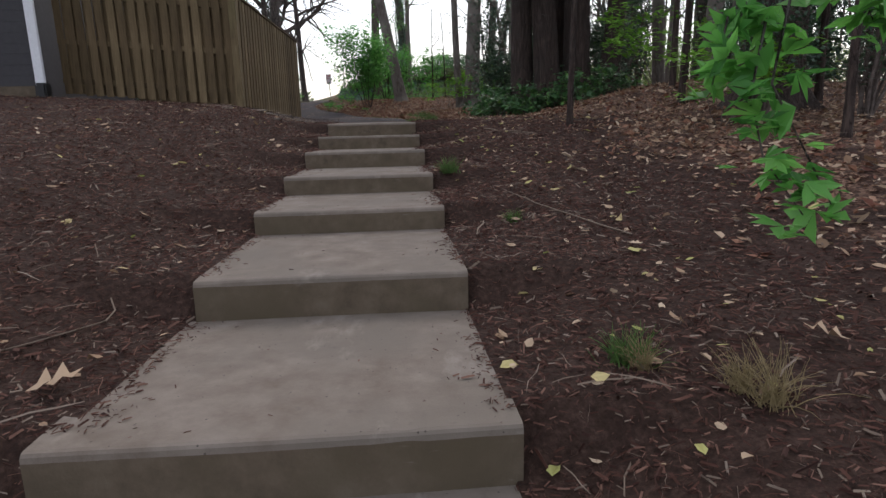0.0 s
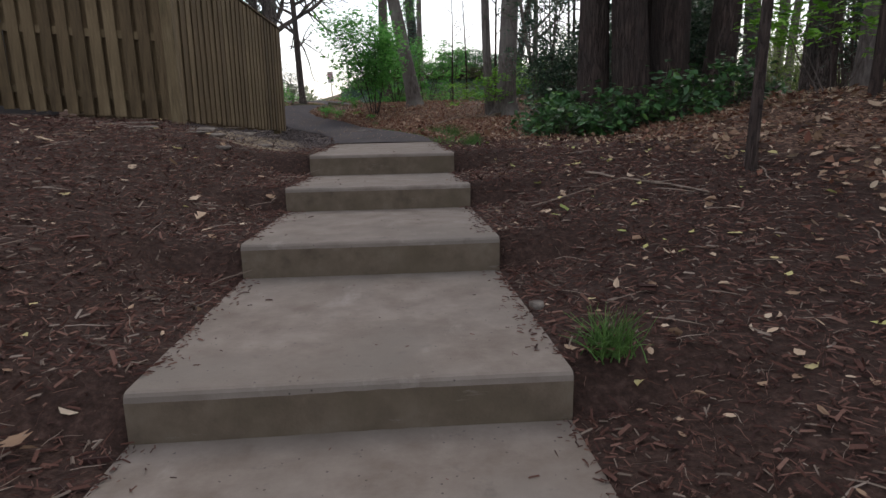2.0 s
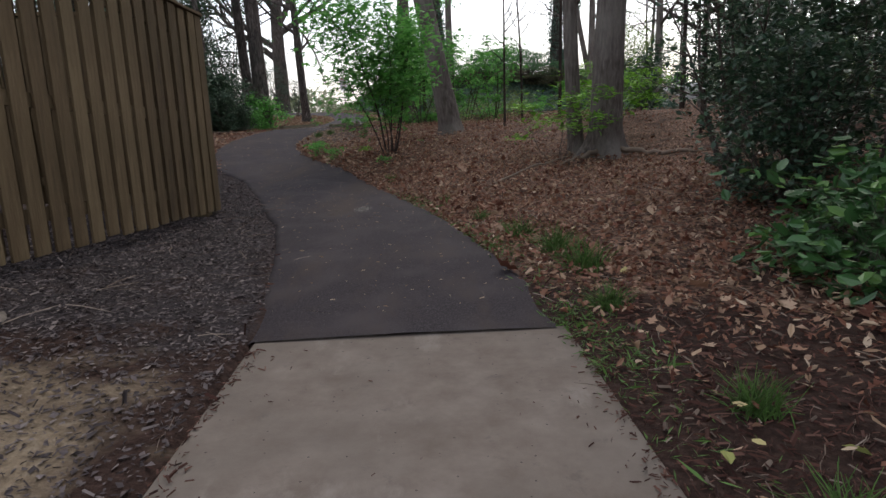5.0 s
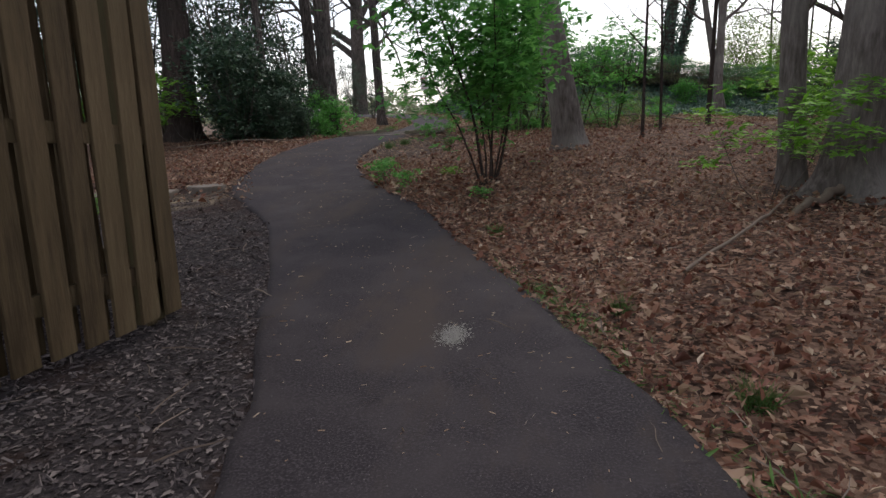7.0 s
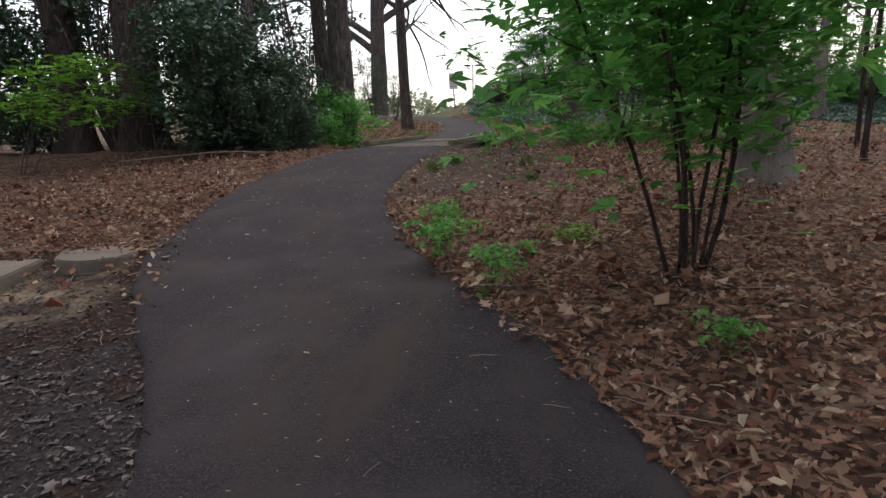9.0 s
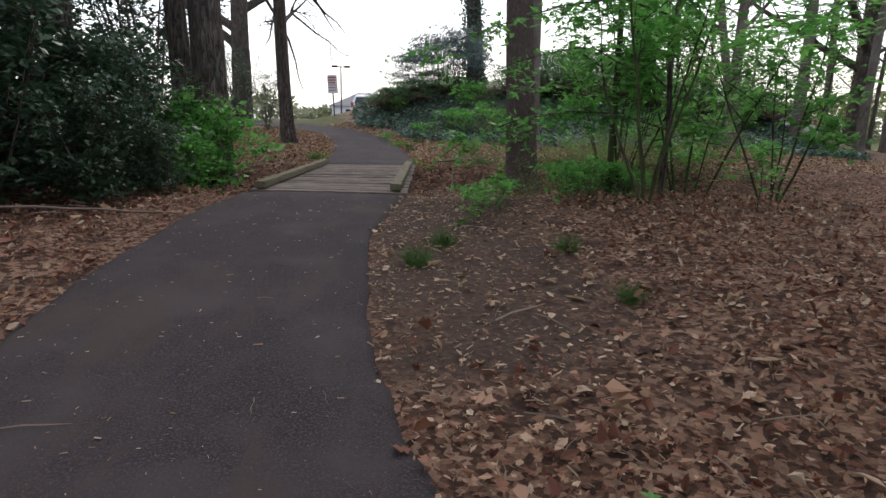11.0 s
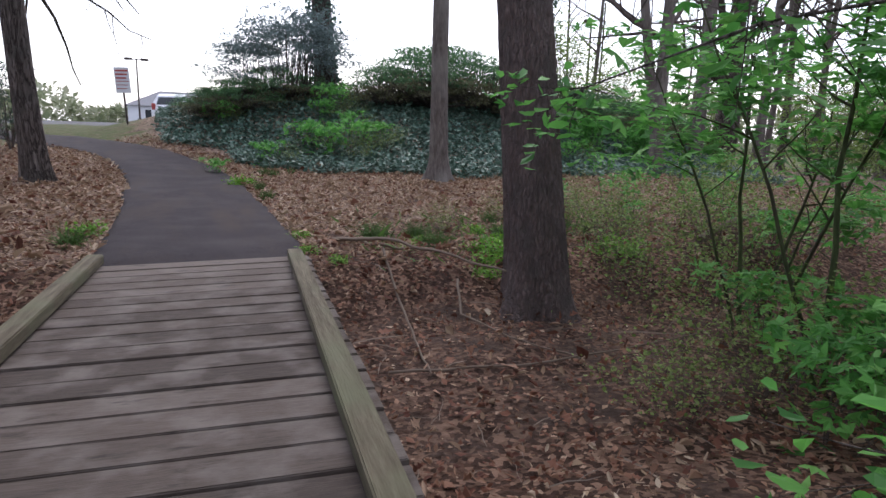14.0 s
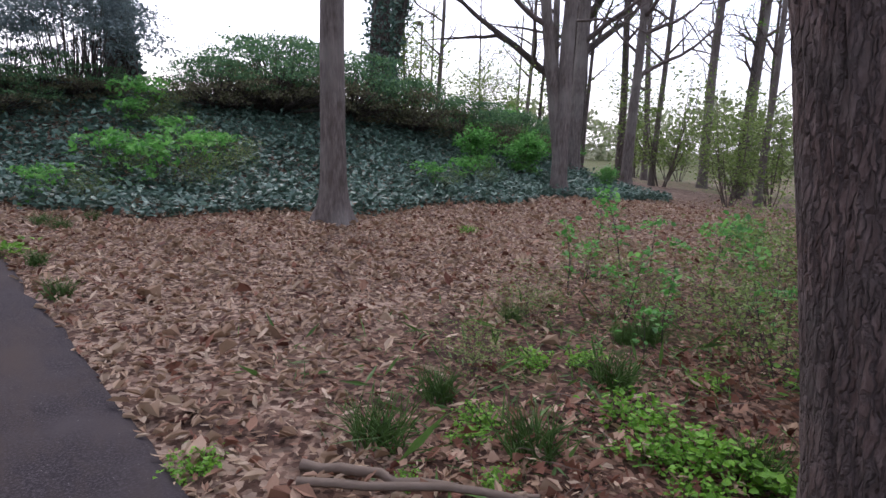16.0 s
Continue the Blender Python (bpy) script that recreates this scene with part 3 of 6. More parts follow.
MAPLE = ((((0, 0, 0), (0.45, 0.24, 0.05), (1, 0, -0.05), (0.45, -0.24, 0.05), (0.3, 0.5, 0.03), (0.62, 0.78, -0.08), (0.62, 0.3, 0.0),
           (0.3, -0.5, 0.03), (0.62, -0.78, -0.08), (0.62, -0.3, 0.0)), ((0, 3, 2, 1), (0, 6, 5, 4), (0, 7, 8, 9))),)
TWIG = ((((0, -0.012, 0), (0.35, 0.03, 0.02), (0.7, -0.01, 0.03), (1, 0.05, 0.01), (0, 0.006, 0.016), (0.35, 0.05, 0.036), (0.7, 0.008, 0.044), (1, 0.056, 0.016)),
         ((0, 1, 5, 4), (1, 2, 6, 5), (2, 3, 7, 6))),)
NARROW = ((((0, 0, 0), (0.4, 0.06, 0.02), (1, 0, 0.0), (0.4, -0.06, 0.02)), ((0, 1, 2, 3),)),)


def no_tri(shapes):
    """Quads with a doubled last corner become plain quads by a nudge."""
    out_shapes = []
    for V, F in shapes:
        V = [tuple(v) for v in V]
        faces = []
        for f in F:
            f = list(f)
            if f[2] == f[3]:
                a, c = V[f[2]], V[f[0]]
                V.append(tuple(a[i] * 0.9 + c[i] * 0.1 for i in range(3)))
                f[3] = len(V) - 1
            faces.append(tuple(f))
        out_shapes.append((tuple(V), tuple(faces)))
    return tuple(out_shapes)


OAK, CHIPS = no_tri(OAK), no_tri(CHIPS)
LOBED = OAK + tuple((tuple((x, y * k, z + a * y * y + b * x * x) for x, y, z in OAK[0][0]), OAK[0][1]) for k, a, b in ((0.8, 0.9, 0.2), (0.65, 1.6, -0.25), (1.0, -0.5, 0.35)))


def tubes(name, lines, mats, sides=6, smoothed=True):
    """lines: list of (points (k,3), radii (k)). One mesh."""
    Vs, Fs, base = [], [], 0
    for pts, rad in lines:
        pts, rad = np.asarray(pts, float), np.asarray(rad, float)
        d = np.gradient(pts, axis=0)
        d /= np.linalg.norm(d, axis=1)[:, None] + 1e-9
        ref = np.array([1.0, 0.2, 0.1]) if abs(d[0, 0]) < 0.8 else np.array([0.1, 1.0, 0.1])
        u = np.cross(d, ref)
        u /= np.linalg.norm(u, axis=1)[:, None] + 1e-9
        v = np.cross(d, u)
        s = sides if rad[0] > 0.02 else (4 if rad[0] > 0.008 else 3)
        a = np.linspace(0, 2 * np.pi, s, endpoint=False)
        ring = pts[:, None] + rad[:, None, None] * (np.cos(a)[None, :, None] * u[:, None] + np.sin(a)[None, :, None] * v[:, None])
        k = len(pts)
        Vs.append(ring.reshape(-1, 3))
        i, j = np.meshgrid(np.arange(k - 1), np.arange(s), indexing="ij")
        j2 = (j + 1) % s
        Fs.append((np.stack([i * s + j, i * s + j2, (i + 1) * s + j2, (i + 1) * s + j], -1) + base).reshape(-1, 4))
        base += k * s
    return numpy_mesh(name, np.concatenate(Vs), np.concatenate(Fs), mats, smoothed)


def limb(rng, start, way, length, radius, wobble=0.25, rise=0.1, n=7, tip=0.25):
    pts, p, w = [np.array(start, float)], np.array(start, float), np.array(way, float)
    for _ in range(n - 1):
        w = w + rng.normal(0, wobble, 3) / n ** 0.5 + np.array([0, 0, rise / n * 2])
        w /= np.linalg.norm(w)
        p = p + w * length / (n - 1)
        pts.append(p)
    return np.array(pts), radius * np.linspace(1, tip, n)


def branch_out(rng, line, count, length, radius, spread=0.9, lo=0.3, rise=0.1, wobble=0.25, n=6):
    """Side branches off a line."""
    pts, rad = line
    made = []
    for i in range(count):
        u = lo + (1 - lo) * (i + rng.uniform(0, 1)) / count
        k = min(len(pts) - 2, int(u * (len(pts) - 1)))
        f = u * (len(pts) - 1) - k
        p = pts[k] * (1 - f) + pts[k + 1] * f
        d = pts[k + 1] - pts[k]
        d /= np.linalg.norm(d)
        side = np.cross(d, rng.normal(0, 1, 3))
        side /= np.linalg.norm(side) + 1e-9
        w = d * (1 - spread * 0.6) + side * spread
        w /= np.linalg.norm(w)
        r = min(radius, rad[k] * 0.7)
        made.append(limb(rng, p, w, length * rng.uniform(0.6, 1.2) * (1.15 - 0.5 * u), r, wobble, rise, n))
    return made


def trunk_mesh(name, rng, height, radius, lean, mat, flare=0.5, rough=0.05, top=0.45, sides=20, rings=36, bend=0.08, relief=0.0):
    """A tapered trunk with root flare and an uneven skin; returns the mesh and its centre line."""
    low = np.linspace(0.6, 4.5, rings - 20) if relief else np.linspace(0.6, 3, 6)
    zz = np.concatenate([np.linspace(-0.35, 0.5, 24 if relief else 9), low, np.linspace(low[-1] + 0.15, height, 14)])
    a = np.linspace(0, 2 * np.pi, sides, endpoint=False)
    ph = rng.uniform(0, 6.28, 4)
    cx = lean[0] * zz + bend * np.sin(zz * 0.55 + ph[0]) * np.clip(zz / 4, 0, 1) * 0.6
    cy = lean[1] * zz + bend * np.sin(zz * 0.45 + ph[1]) * np.clip(zz / 4, 0, 1) * 0.6
    r = radius * (1 - (1 - top) * np.clip(zz / height, 0, 1)) + radius * flare * np.exp(-np.clip(zz + 0.1, 0, 9) * 4.5)
    skin = 1 + rough * np.sin(a[None] * 5 + ph[2] + zz[:, None] * 0.7) + rng.normal(0, rough * 0.35, (len(zz), sides))
    roots = 1 + 0.35 * flare * np.exp(-np.clip(zz, 0, 9) * 5)[:, None] * np.sin(a[None] * 4 + ph[3])
    R = r[:, None] * skin * roots
    if relief:
        R = r[:, None] * (1 + rough * np.sin(a[None] * 3 + ph[2] + zz[:, None] * 0.5)) * roots
        for i, z0 in enumerate(zz):
            if z0 > 4.5:
                break
            for j, t0 in enumerate(a):
                q = Vector((math.cos(t0) * 2.6, math.sin(t0) * 2.6, z0 * 1.1 + ph[0]))
                w = noise.noise(q * 1.2) * 0.5
                n1 = abs(noise.noise(Vector((q.x * 2.4 + w, q.y * 2.4, q.z * 1.6))))
                n2 = abs(noise.noise(Vector((q.x * 5.0, q.y * 5.0 + w, q.z * 4.5))))
                R[i, j] += relief * (min(1.0, n1 * 5) - 0.6) + relief * 0.4 * (min(1.0, n2 * 4) - 0.6)
    V = np.stack([cx[:, None] + R * np.cos(a), cy[:, None] + R * np.sin(a), np.repeat(zz[:, None], sides, 1)], -1).reshape(-1, 3)
    i, j = np.meshgrid(np.arange(len(zz) - 1), np.arange(sides), indexing="ij")
    j2 = (j + 1) % sides
    F = np.stack([i * sides + j, i * sides + j2, (i + 1) * sides + j2, (i + 1) * sides + j], -1).reshape(-1, 4)
    k0 = int(np.argmax(zz > 0.3))
    line = (np.stack([np.interp(np.linspace(zz[k0], zz[-1], 26), zz, c) for c in (cx, cy, zz)], 1), np.interp(np.linspace(zz[k0], zz[-1], 26), zz, r))
    return numpy_mesh(name, V, F, mat), line


def bare_tree(name, seed, height, radius, lean=(0, 0), limbs=9, reach=3.0, mat=None, lo=0.35, label="", leaves=None, leaf_n=0,
              flare=0.5, twigs=5, rise=0.25, leaf_size=0.08, leaf_kind="foliage", group="", spread=0.8, bend=0.08, sides=20, fork=False, relief=0.0):
    rng = np.random.default_rng(seed)
    mat = mat or M_BARK
    root = new(name)
    tm, line = trunk_mesh(name + "_trunk", rng, height, radius, lean, mat, flare, sides=sides, bend=bend, relief=relief, rings=150 if relief else 36)
    placed("trunk", tm, root)
    first = branch_out(rng, line, limbs, reach, radius * 0.45, spread, lo, rise, 0.3, 8)
    if fork:
        first += branch_out(rng, line, 2, height * 0.6, radius * 0.7, 0.35, 0.45, 0.3, 0.2, 8)
    second, third = [], []
    for b in first:
        own = branch_out(rng, b, twigs, reach * 0.5, radius * 0.18, 0.8, 0.2, rise * 0.5, 0.35, 6)
        second += own
        placed("bough", tubes(name + "_bough", [b] + own, M_TWIG if mat is M_PALEBARK else mat, 6), root)
    for b in second:
        third += branch_out(rng, b, 4, reach * 0.24, 0.01, 0.8, 0.2, 0.1, 0.4, 4)
    placed("twigwork", tubes(name + "_twigs", third, M_TWIG, 3), root, kind="stuff")
    if leaves is not None and leaf_n:
        tips = np.concatenate([t[0] for t in third])
        P = tips[rng.integers(0, len(tips), leaf_n)] + rng.normal(0, 0.12, (leaf_n, 3))
        placed(leaf_kind, strew(name + "_leaves", SIMPLE, P, rotations(rng, leaf_n, 0.8), leaf_size * rng.uniform(0.6, 1.3, leaf_n), leaves, rng=rng), root)
    return tagged(root, label, "tree", group)


def shrub(name, seed, height, spread, stems, leaf_n, leaf_size, mat, label, group="", category="shrub", clump=0.16, tilt=0.7, low=0.25,
          stem_r=0.012, lift=0.6, bark=None, shapes=None, squash=0.5):
    """Stems from one foot with leaves held in sprays round the twigs."""
    rng = np.random.default_rng(seed)
    root = new(name)
    first, second = [], []
    for i in range(stems):
        a = rng.uniform(0, 6.28)
        w = np.array([np.cos(a), np.sin(a), 0]) * rng.uniform(0.15, 1) * spread / height + np.array([0, 0, 1])
        w /= np.linalg.norm(w)
        s = np.array([np.cos(a), np.sin(a), 0]) * rng.uniform(0, 0.12) + np.array([0, 0, -0.05])
        first.append(limb(rng, s, w, height * rng.uniform(0.7, 1.05), stem_r * rng.uniform(0.7, 1.3), 0.22, 0.1, 8))
    for b in first:
        own = branch_out(rng, b, 7, spread * lift, stem_r * 0.5, 0.85, low, 0.2, 0.35, 5)
        second += own
        if stems <= 7:
            placed("stem", tubes(name + "_stem", [b], bark or M_TWIG, 6), root)
    if stems <= 7:
        placed("twigwork", tubes(name + "_twigs", second, bark or M_TWIG, 5), root, kind="stuff")
    else:
        placed("branchwork", tubes(name + "_stems", first + second, bark or M_TWIG, 6), root, kind="stuff")
    tips = np.concatenate([t[0][1:] for t in second] + [t[0][-2:] for t in first])
    k = max(30, leaf_n // 14)
    hub = tips[rng.integers(0, len(tips), k)]
    P = hub[rng.integers(0, k, leaf_n)] + rng.normal(0, 1, (leaf_n, 3)) * np.array([clump, clump, clump * squash])
    P[:, 2] = np.maximum(P[:, 2], 0.03)
    placed("foliage", strew(name + "_leaves", shapes or LEAVES, P, rotations(rng, leaf_n, tilt), leaf_size * rng.uniform(0.55, 1.3, leaf_n), mat, rng=rng), root)
    return tagged(root, label, category, group)


def stand(thing, x, y, turn=0, size=1.0, sink=0.0, dz=0.0):
    thing.matrix_basis = pose(x, y, float(soil(x, y)) - sink + dz, 0, 0, turn)
    thing.scale = (size, size, size)
    return thing


def again(thing, x, y, turn=0, size=1.0, label=""):
    ob = copy_thing(thing, pose(x, y, float(soil(x, y)), 0, 0, turn))
    ob.scale = (size, size, size)
    return tagged(ob, label)


# ---- ground ----
def lines_of(lo, hi, step, far):
    core = np.arange(lo, hi + step / 2, step)
    out_, d, p = [], step, hi
    while p < far:
        d *= 1.25
        p += d
        out_.append(p)
    up = np.array(out_)
    out_, d, p = [], step, lo
    while p > -far:
        d *= 1.25
        p -= d
        out_.append(p)
    return np.concatenate([np.array(out_)[::-1], core, up])


gx, gy = lines_of(-5.2, 5.2, 0.09, 600), lines_of(-3.5, 33, 0.11, 600)
GX, GY = np.meshgrid(gx, gy)
GZ = soil(GX, GY)
ny, nx = GX.shape
jj, ii = np.meshgrid(np.arange(ny - 1), np.arange(nx - 1), indexing="ij")
GF = np.stack([jj * nx + ii, jj * nx + ii + 1, (jj + 1) * nx + ii + 1, (jj + 1) * nx + ii], -1).reshape(-1, 4)
ground = numpy_mesh("ground", np.stack([GX, GY, GZ], -1).reshape(-1, 3), GF, M_SOIL)


def zones(x, y):
    """How much each kind of cover lies at x, y."""
    side = x - centre(y)
    litter = np.maximum(smooth(1.6, 4.0, side + 0.8 * (y - 8.5)) * smooth(0.2, 0.7, side) * smooth(9.0, 12, y), np.where(side < 0, smooth(17.6, 19.2, y), smooth(15.5, 17.5, y)))
    litter = np.maximum(litter, smooth(2.4, 3.6, x + 0.25 * np.sin(y * 1.7)) * smooth(-1.0, 2.5, y) * 0.9)
    pale = smooth(27.2, 28.6, y)
    # patch by the oak with less pale litter and a green tinge
    green_patch = np.exp(-((x - 0.7) / 1.9) ** 4 - ((y - 28.3) / 1.3) ** 4)
    pale = pale * (1 - 0.85 * green_patch)
    bare = smooth(0.5, 0.9, side) * np.maximum(smooth(19.3, 20.8, y) * (1 - smooth(1.5, 3.0, side)) * (1 - smooth(24.6, 25.4, y)),
                                               0.75 * smooth(24.8, 25.6, y) * (1 - smooth(27.2, 27.9, y)) * (1 - smooth(3, 4.5, side)))
    gravel = smooth(0.6, 0.8, -side) * (1 - 0.75 * np.exp(-((x + 1.5) / 0.85) ** 4 - ((y - 9.6) / 1.15) ** 4)) * (1 - smooth(2.8, 3.6, -x - 0.25 * (y - 12))) * smooth(9.0, 10.2, y) * (1 - smooth(17.0, 18.6, y))
    sand = np.exp(-((x + 1.5) / 0.85) ** 4 - ((y - 9.6) / 1.15) ** 4) * 0.97 + np.exp(-((x + 4.0) / 1.0) ** 2 - ((y - 18.3) / 0.7) ** 2) * 0.9
    grass = smooth(37, 40, y) * (1 - smooth(-1, 1.5, x + 0.42 * (np.minimum(y, 41) - 34) + 0.6) * (1 - smooth(46, 50, y))) + smooth(16, 20, x) * smooth(20, 30, y) * 0.8
    grass = np.maximum(grass, 0.55 * green_patch * smooth(27.4, 28.2, y))
    parking = smooth(54, 55, y) * (1 - smooth(20, 30, np.abs(x)))
    return {"litter": litter, "pale": pale, "gravel": gravel, "bare": bare, "sand": sand, "grass": grass, "parking": parking}


for key, value in zones(GX, GY).items():
    at_ = ground.attributes.new(key, "FLOAT", "POINT")
    at_.data.foreach_set("value", np.clip(value, 0, 1).astype(np.float32).ravel() * 0.62 + 0.0)
placed("ground", ground, label="dark mulch and leaf-strewn woodland soil", category="ground", kind="structure")


# ---- asphalt path ----
def asphalt(name, y0, y1, label, step=0.12):
    rng = np.random.default_rng(5)
    ys = np.arange(y0, y1 + step / 2, step)
    c = centre(ys)
    slope = np.gradient(c, ys)
    nrm = 1 / np.sqrt(1 + slope ** 2)

    def ragged(amp, seed):
        r = np.random.default_rng(seed).normal(0, 1, len(ys))
        r = np.convolve(r, np.ones(3) / 3, "same") * 0.6 + np.convolve(r, np.ones(11) / 11, "same")
        return r * amp
    wl_, wr_ = HALF + 0.02 + ragged(0.035, 1), HALF + 0.02 + ragged(0.035, 2)
    us = np.array([-1.03, -1.0, -0.94, -0.6, -0.3, 0, 0.3, 0.6, 0.94, 1.0, 1.03])
    dz = np.array([-0.05, 0.012, 0.03, 0.035, 0.037, 0.04, 0.037, 0.035, 0.03, 0.012, -0.05])
    wl_ = wl_ + 0.17 * np.exp(-((ys - 18.9) / 0.9) ** 2)
    V = []
    for k in range(len(ys)):
        for u, d in zip(us, dz):
            w = wl_[k] if u < 0 else wr_[k]
            x, y = c[k] + u * w * nrm[k], ys[k] - u * w * slope[k] * nrm[k]
            edge_low = 0.0
            if k in (0, len(ys) - 1):
                y = ys[k]
                x = c[k] + u * w
            V.append((x, y, float(land(x, y)) + d - 0.036 * (1 - float(smooth(10.8, 12.0, y)))))
    m = len(us)
    i, j = np.meshgrid(np.arange(len(ys) - 1), np.arange(m - 1), indexing="ij")
    F = np.stack([i * m + j, i * m + j + 1, (i + 1) * m + j + 1, (i + 1) * m + j], -1).reshape(-1, 4)
    return placed(name, numpy_mesh(name, V, F, M_ASPHALT), label=label, category="path", kind="structure")


asphalt("path", 10.8, 24.22, "worn dark asphalt footpath with ragged edges")
asphalt("path", 27.98, 45.5, "worn grey asphalt footpath beyond the footbridge")


# ---- concrete steps ----
def step_block(y0, y1, z0, z1, rng, x0=-HALF, x1=HALF, fall=TREAD_FALL):
    """A poured step with a chipped, rounded nose; riser and sides are coloured darker and browner than the top."""
    nxs = 26
    xs = np.linspace(x0, x1, nxs)
    prof = [(0.0, z0 - z1), (0.0, -0.035), (0.004, -0.014), (0.013, -0.004), (0.03, 0.0), (0.15, -0.004), ((y1 - y0) * 0.5, -fall * 0.5), (y1 - y0, -fall)]
    chips = np.abs(rng.normal(0, 0.0035, nxs)) + np.where(rng.random(nxs) < 0.12, 0.008, 0)
    wave = 0.006 * np.sin(xs * 3 + rng.uniform(0, 6))
    V, F, S = [], [], []
    for k, x in enumerate(xs):
        for q, (dy, dz) in enumerate(prof):
            cy = chips[k] * (1 if q in (1, 2, 3) else 0)
            cz = chips[k] * (-0.7 if q in (2, 3, 4) else 0)
            V.append((x, y0 + dy + cy + wave[k] * (q < 5), z1 + dz + cz))
    m = len(prof)
    for k in range(nxs - 1):
        for q in range(m - 1):
            F.append((k * m + q, (k + 1) * m + q, (k + 1) * m + q + 1, k * m + q + 1))
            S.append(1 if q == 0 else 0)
    for s in (0, 1):
        k0 = 0 if s == 0 else (nxs - 1) * m
        b = len(V)
        for q, (dy, dz) in enumerate(prof):
            vx, vy, vz = V[k0 + q]
            V.append((vx, vy, z0 - 0.05))
        for q in range(1, m - 1):
            quad = (k0 + q, k0 + q + 1, b + q + 1, b + q)
            F.append(quad if s == 0 else quad[::-1])
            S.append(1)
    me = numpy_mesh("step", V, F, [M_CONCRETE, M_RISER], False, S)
    return me


stairs = tagged(new("stairs"), "long poured concrete garden steps climbing between mulch banks", "stairs", kind="structure")
rng = np.random.default_rng(21)
for k in range(len(STEP_Z)):
    last = k == len(STEP_Z) - 1
    y1 = 10.83 if last else STEP_Y[k + 1] + 0.02
    ob = placed("step", step_block(STEP_Y[k], y1, STEP_Z[k] - 0.3, STEP_Z[k], rng, *((-0.86, 0.76) if k < 4 else (-HALF - 0.01, HALF + 0.01)), 0.0 if last else TREAD_FALL), stairs)

# ---- footbridge ----
BRIDGE_A, BRIDGE_B = Vector((-2.92, 24.17, 2.0)), Vector((-2.58, 28.0, 2.0))
bridge = new("footbridge")
bridge.matrix_basis = pose(BRIDGE_A.x, BRIDGE_A.y, 2.0, 0, 0, -math.degrees(math.atan2(BRIDGE_B.x - BRIDGE_A.x, BRIDGE_B.y - BRIDGE_A.y)))
tagged(bridge, "weathered grey plank footbridge with low mossy timber kerbs", "bridge")
BL = (BRIDGE_B - BRIDGE_A).length
n_planks = 22
pitch = BL / n_planks
rng = np.random.default_rng(8)
for side, x0 in (("a", -0.55), ("b", 0.41)):
    part("joist", box(x0, x0 + 0.14, 0.03, BL - 0.03, -0.26, -0.042), M_CURB, bridge)
for x0 in (-0.72, 0.61):
    part("kerb", box(x0, x0 + 0.105, 0.06, BL - 0.02, 0.012, 0.078, 0.006), M_CURB, bridge, "mossy timber kerb")
for k in range(n_planks):
    e = rng.uniform(0, 0.015, 2)
    bm = box(-0.77 - e[0], 0.77 + e[1], -pitch / 2 + 0.0065, pitch / 2 - 0.0065, -0.04, 0.0, 0.004)
    bmesh.ops.transform(bm, matrix=pose(0, (k + 0.5) * pitch, rng.normal(0, 0.0015), 0, rng.normal(0, 0.1), -3 + 9.5 * k / n_planks + rng.normal(0, 0.12)), verts=bm.verts)
    part("plank", bm, M_PLANK, bridge)

# ---- fence ----
def fence_run(parent, a, b, za, zb, height, outside=1, cap=True, from_k=0):
    """Board-on-board: overlapping boards on both sides of the rails."""
    a, b = Vector(a), Vector(b)
    L = (b - a).length
    d = (b - a).normalized()
    turn = math.degrees(math.atan2(d.y, d.x))
    rng = np.random.default_rng(int(L * 100))
    n = int(L / 0.19)
    gap = L / n
    board = box(-0.067, 0.067, -0.009, 0.009, 0, height, 0.002)
    me = bpy.data.meshes.new("picket")
    board.to_mesh(me)
    board.free()
    me.materials.append(M_FENCE)
    for k in range(n):
        u = (k + 0.5) * gap
        p = a + d * u
        z = za + (zb - za) * u / L
        for front in (1, -1):
            q = p + d * (0 if front == 1 else gap / 2)
            off = outside * front * 0.032
            ob = placed("picket", me, parent)
            ob.matrix_basis = pose(q.x + d.y * off, q.y - d.x * off, z + rng.normal(0, 0.008) + (0.0 if front == 1 else 0.02), rng.normal(0, 0.15), 1.6 * d.y + rng.normal(0, 0.3), turn + rng.normal(0, 0.5))
    for h in (0.25, 0.95, height - 0.2):
        bm = box(0, L, -0.02, 0.02, -0.045, 0.045)
        ob = part("rail", bm, M_FENCE, parent)
        ob.matrix_basis = Matrix.Translation((a.x, a.y, za + h)) @ Euler((0, -math.atan2(zb - za, L), radians(turn))).to_matrix().to_4x4()
    ob = part("cap_rail", box(-0.03, L + 0.03, -0.06, 0.06, 0.0, 0.03, 0.004), M_FENCE, parent)
    ob.matrix_basis = Matrix.Translation((a.x, a.y, za + height + 0.012)) @ Euler((0, -math.atan2(zb - za, L), radians(turn))).to_matrix().to_4x4()


fence = tagged(new("fence"), "tall weathered brown board-on-board privacy fence", "fence")
FC, FE, FW = (-2.47, 9.64), (-2.13, 14.6), (-5.72, 9.92)
fence_run(fence, FC, FE, 1.55, 1.29, 1.95, 1)
fence_run(fence, FW, FC, 1.83, 1.55, 1.95, 1)
fence_run(fence, FE, (-6.4, 15.2), 1.31, 1.5, 1.95, -1)
for (x, y), z0, z1 in ((FC, 1.3, 3.58), ((FE[0] - 0.13, FE[1] - 0.1), 1.1, 3.2)):
    part("post", box(x - 0.055, x + 0.075, y - 0.085, y + 0.055, z0, z1, 0.006), M_FENCE_PALE, fence, "pale weathered square post")

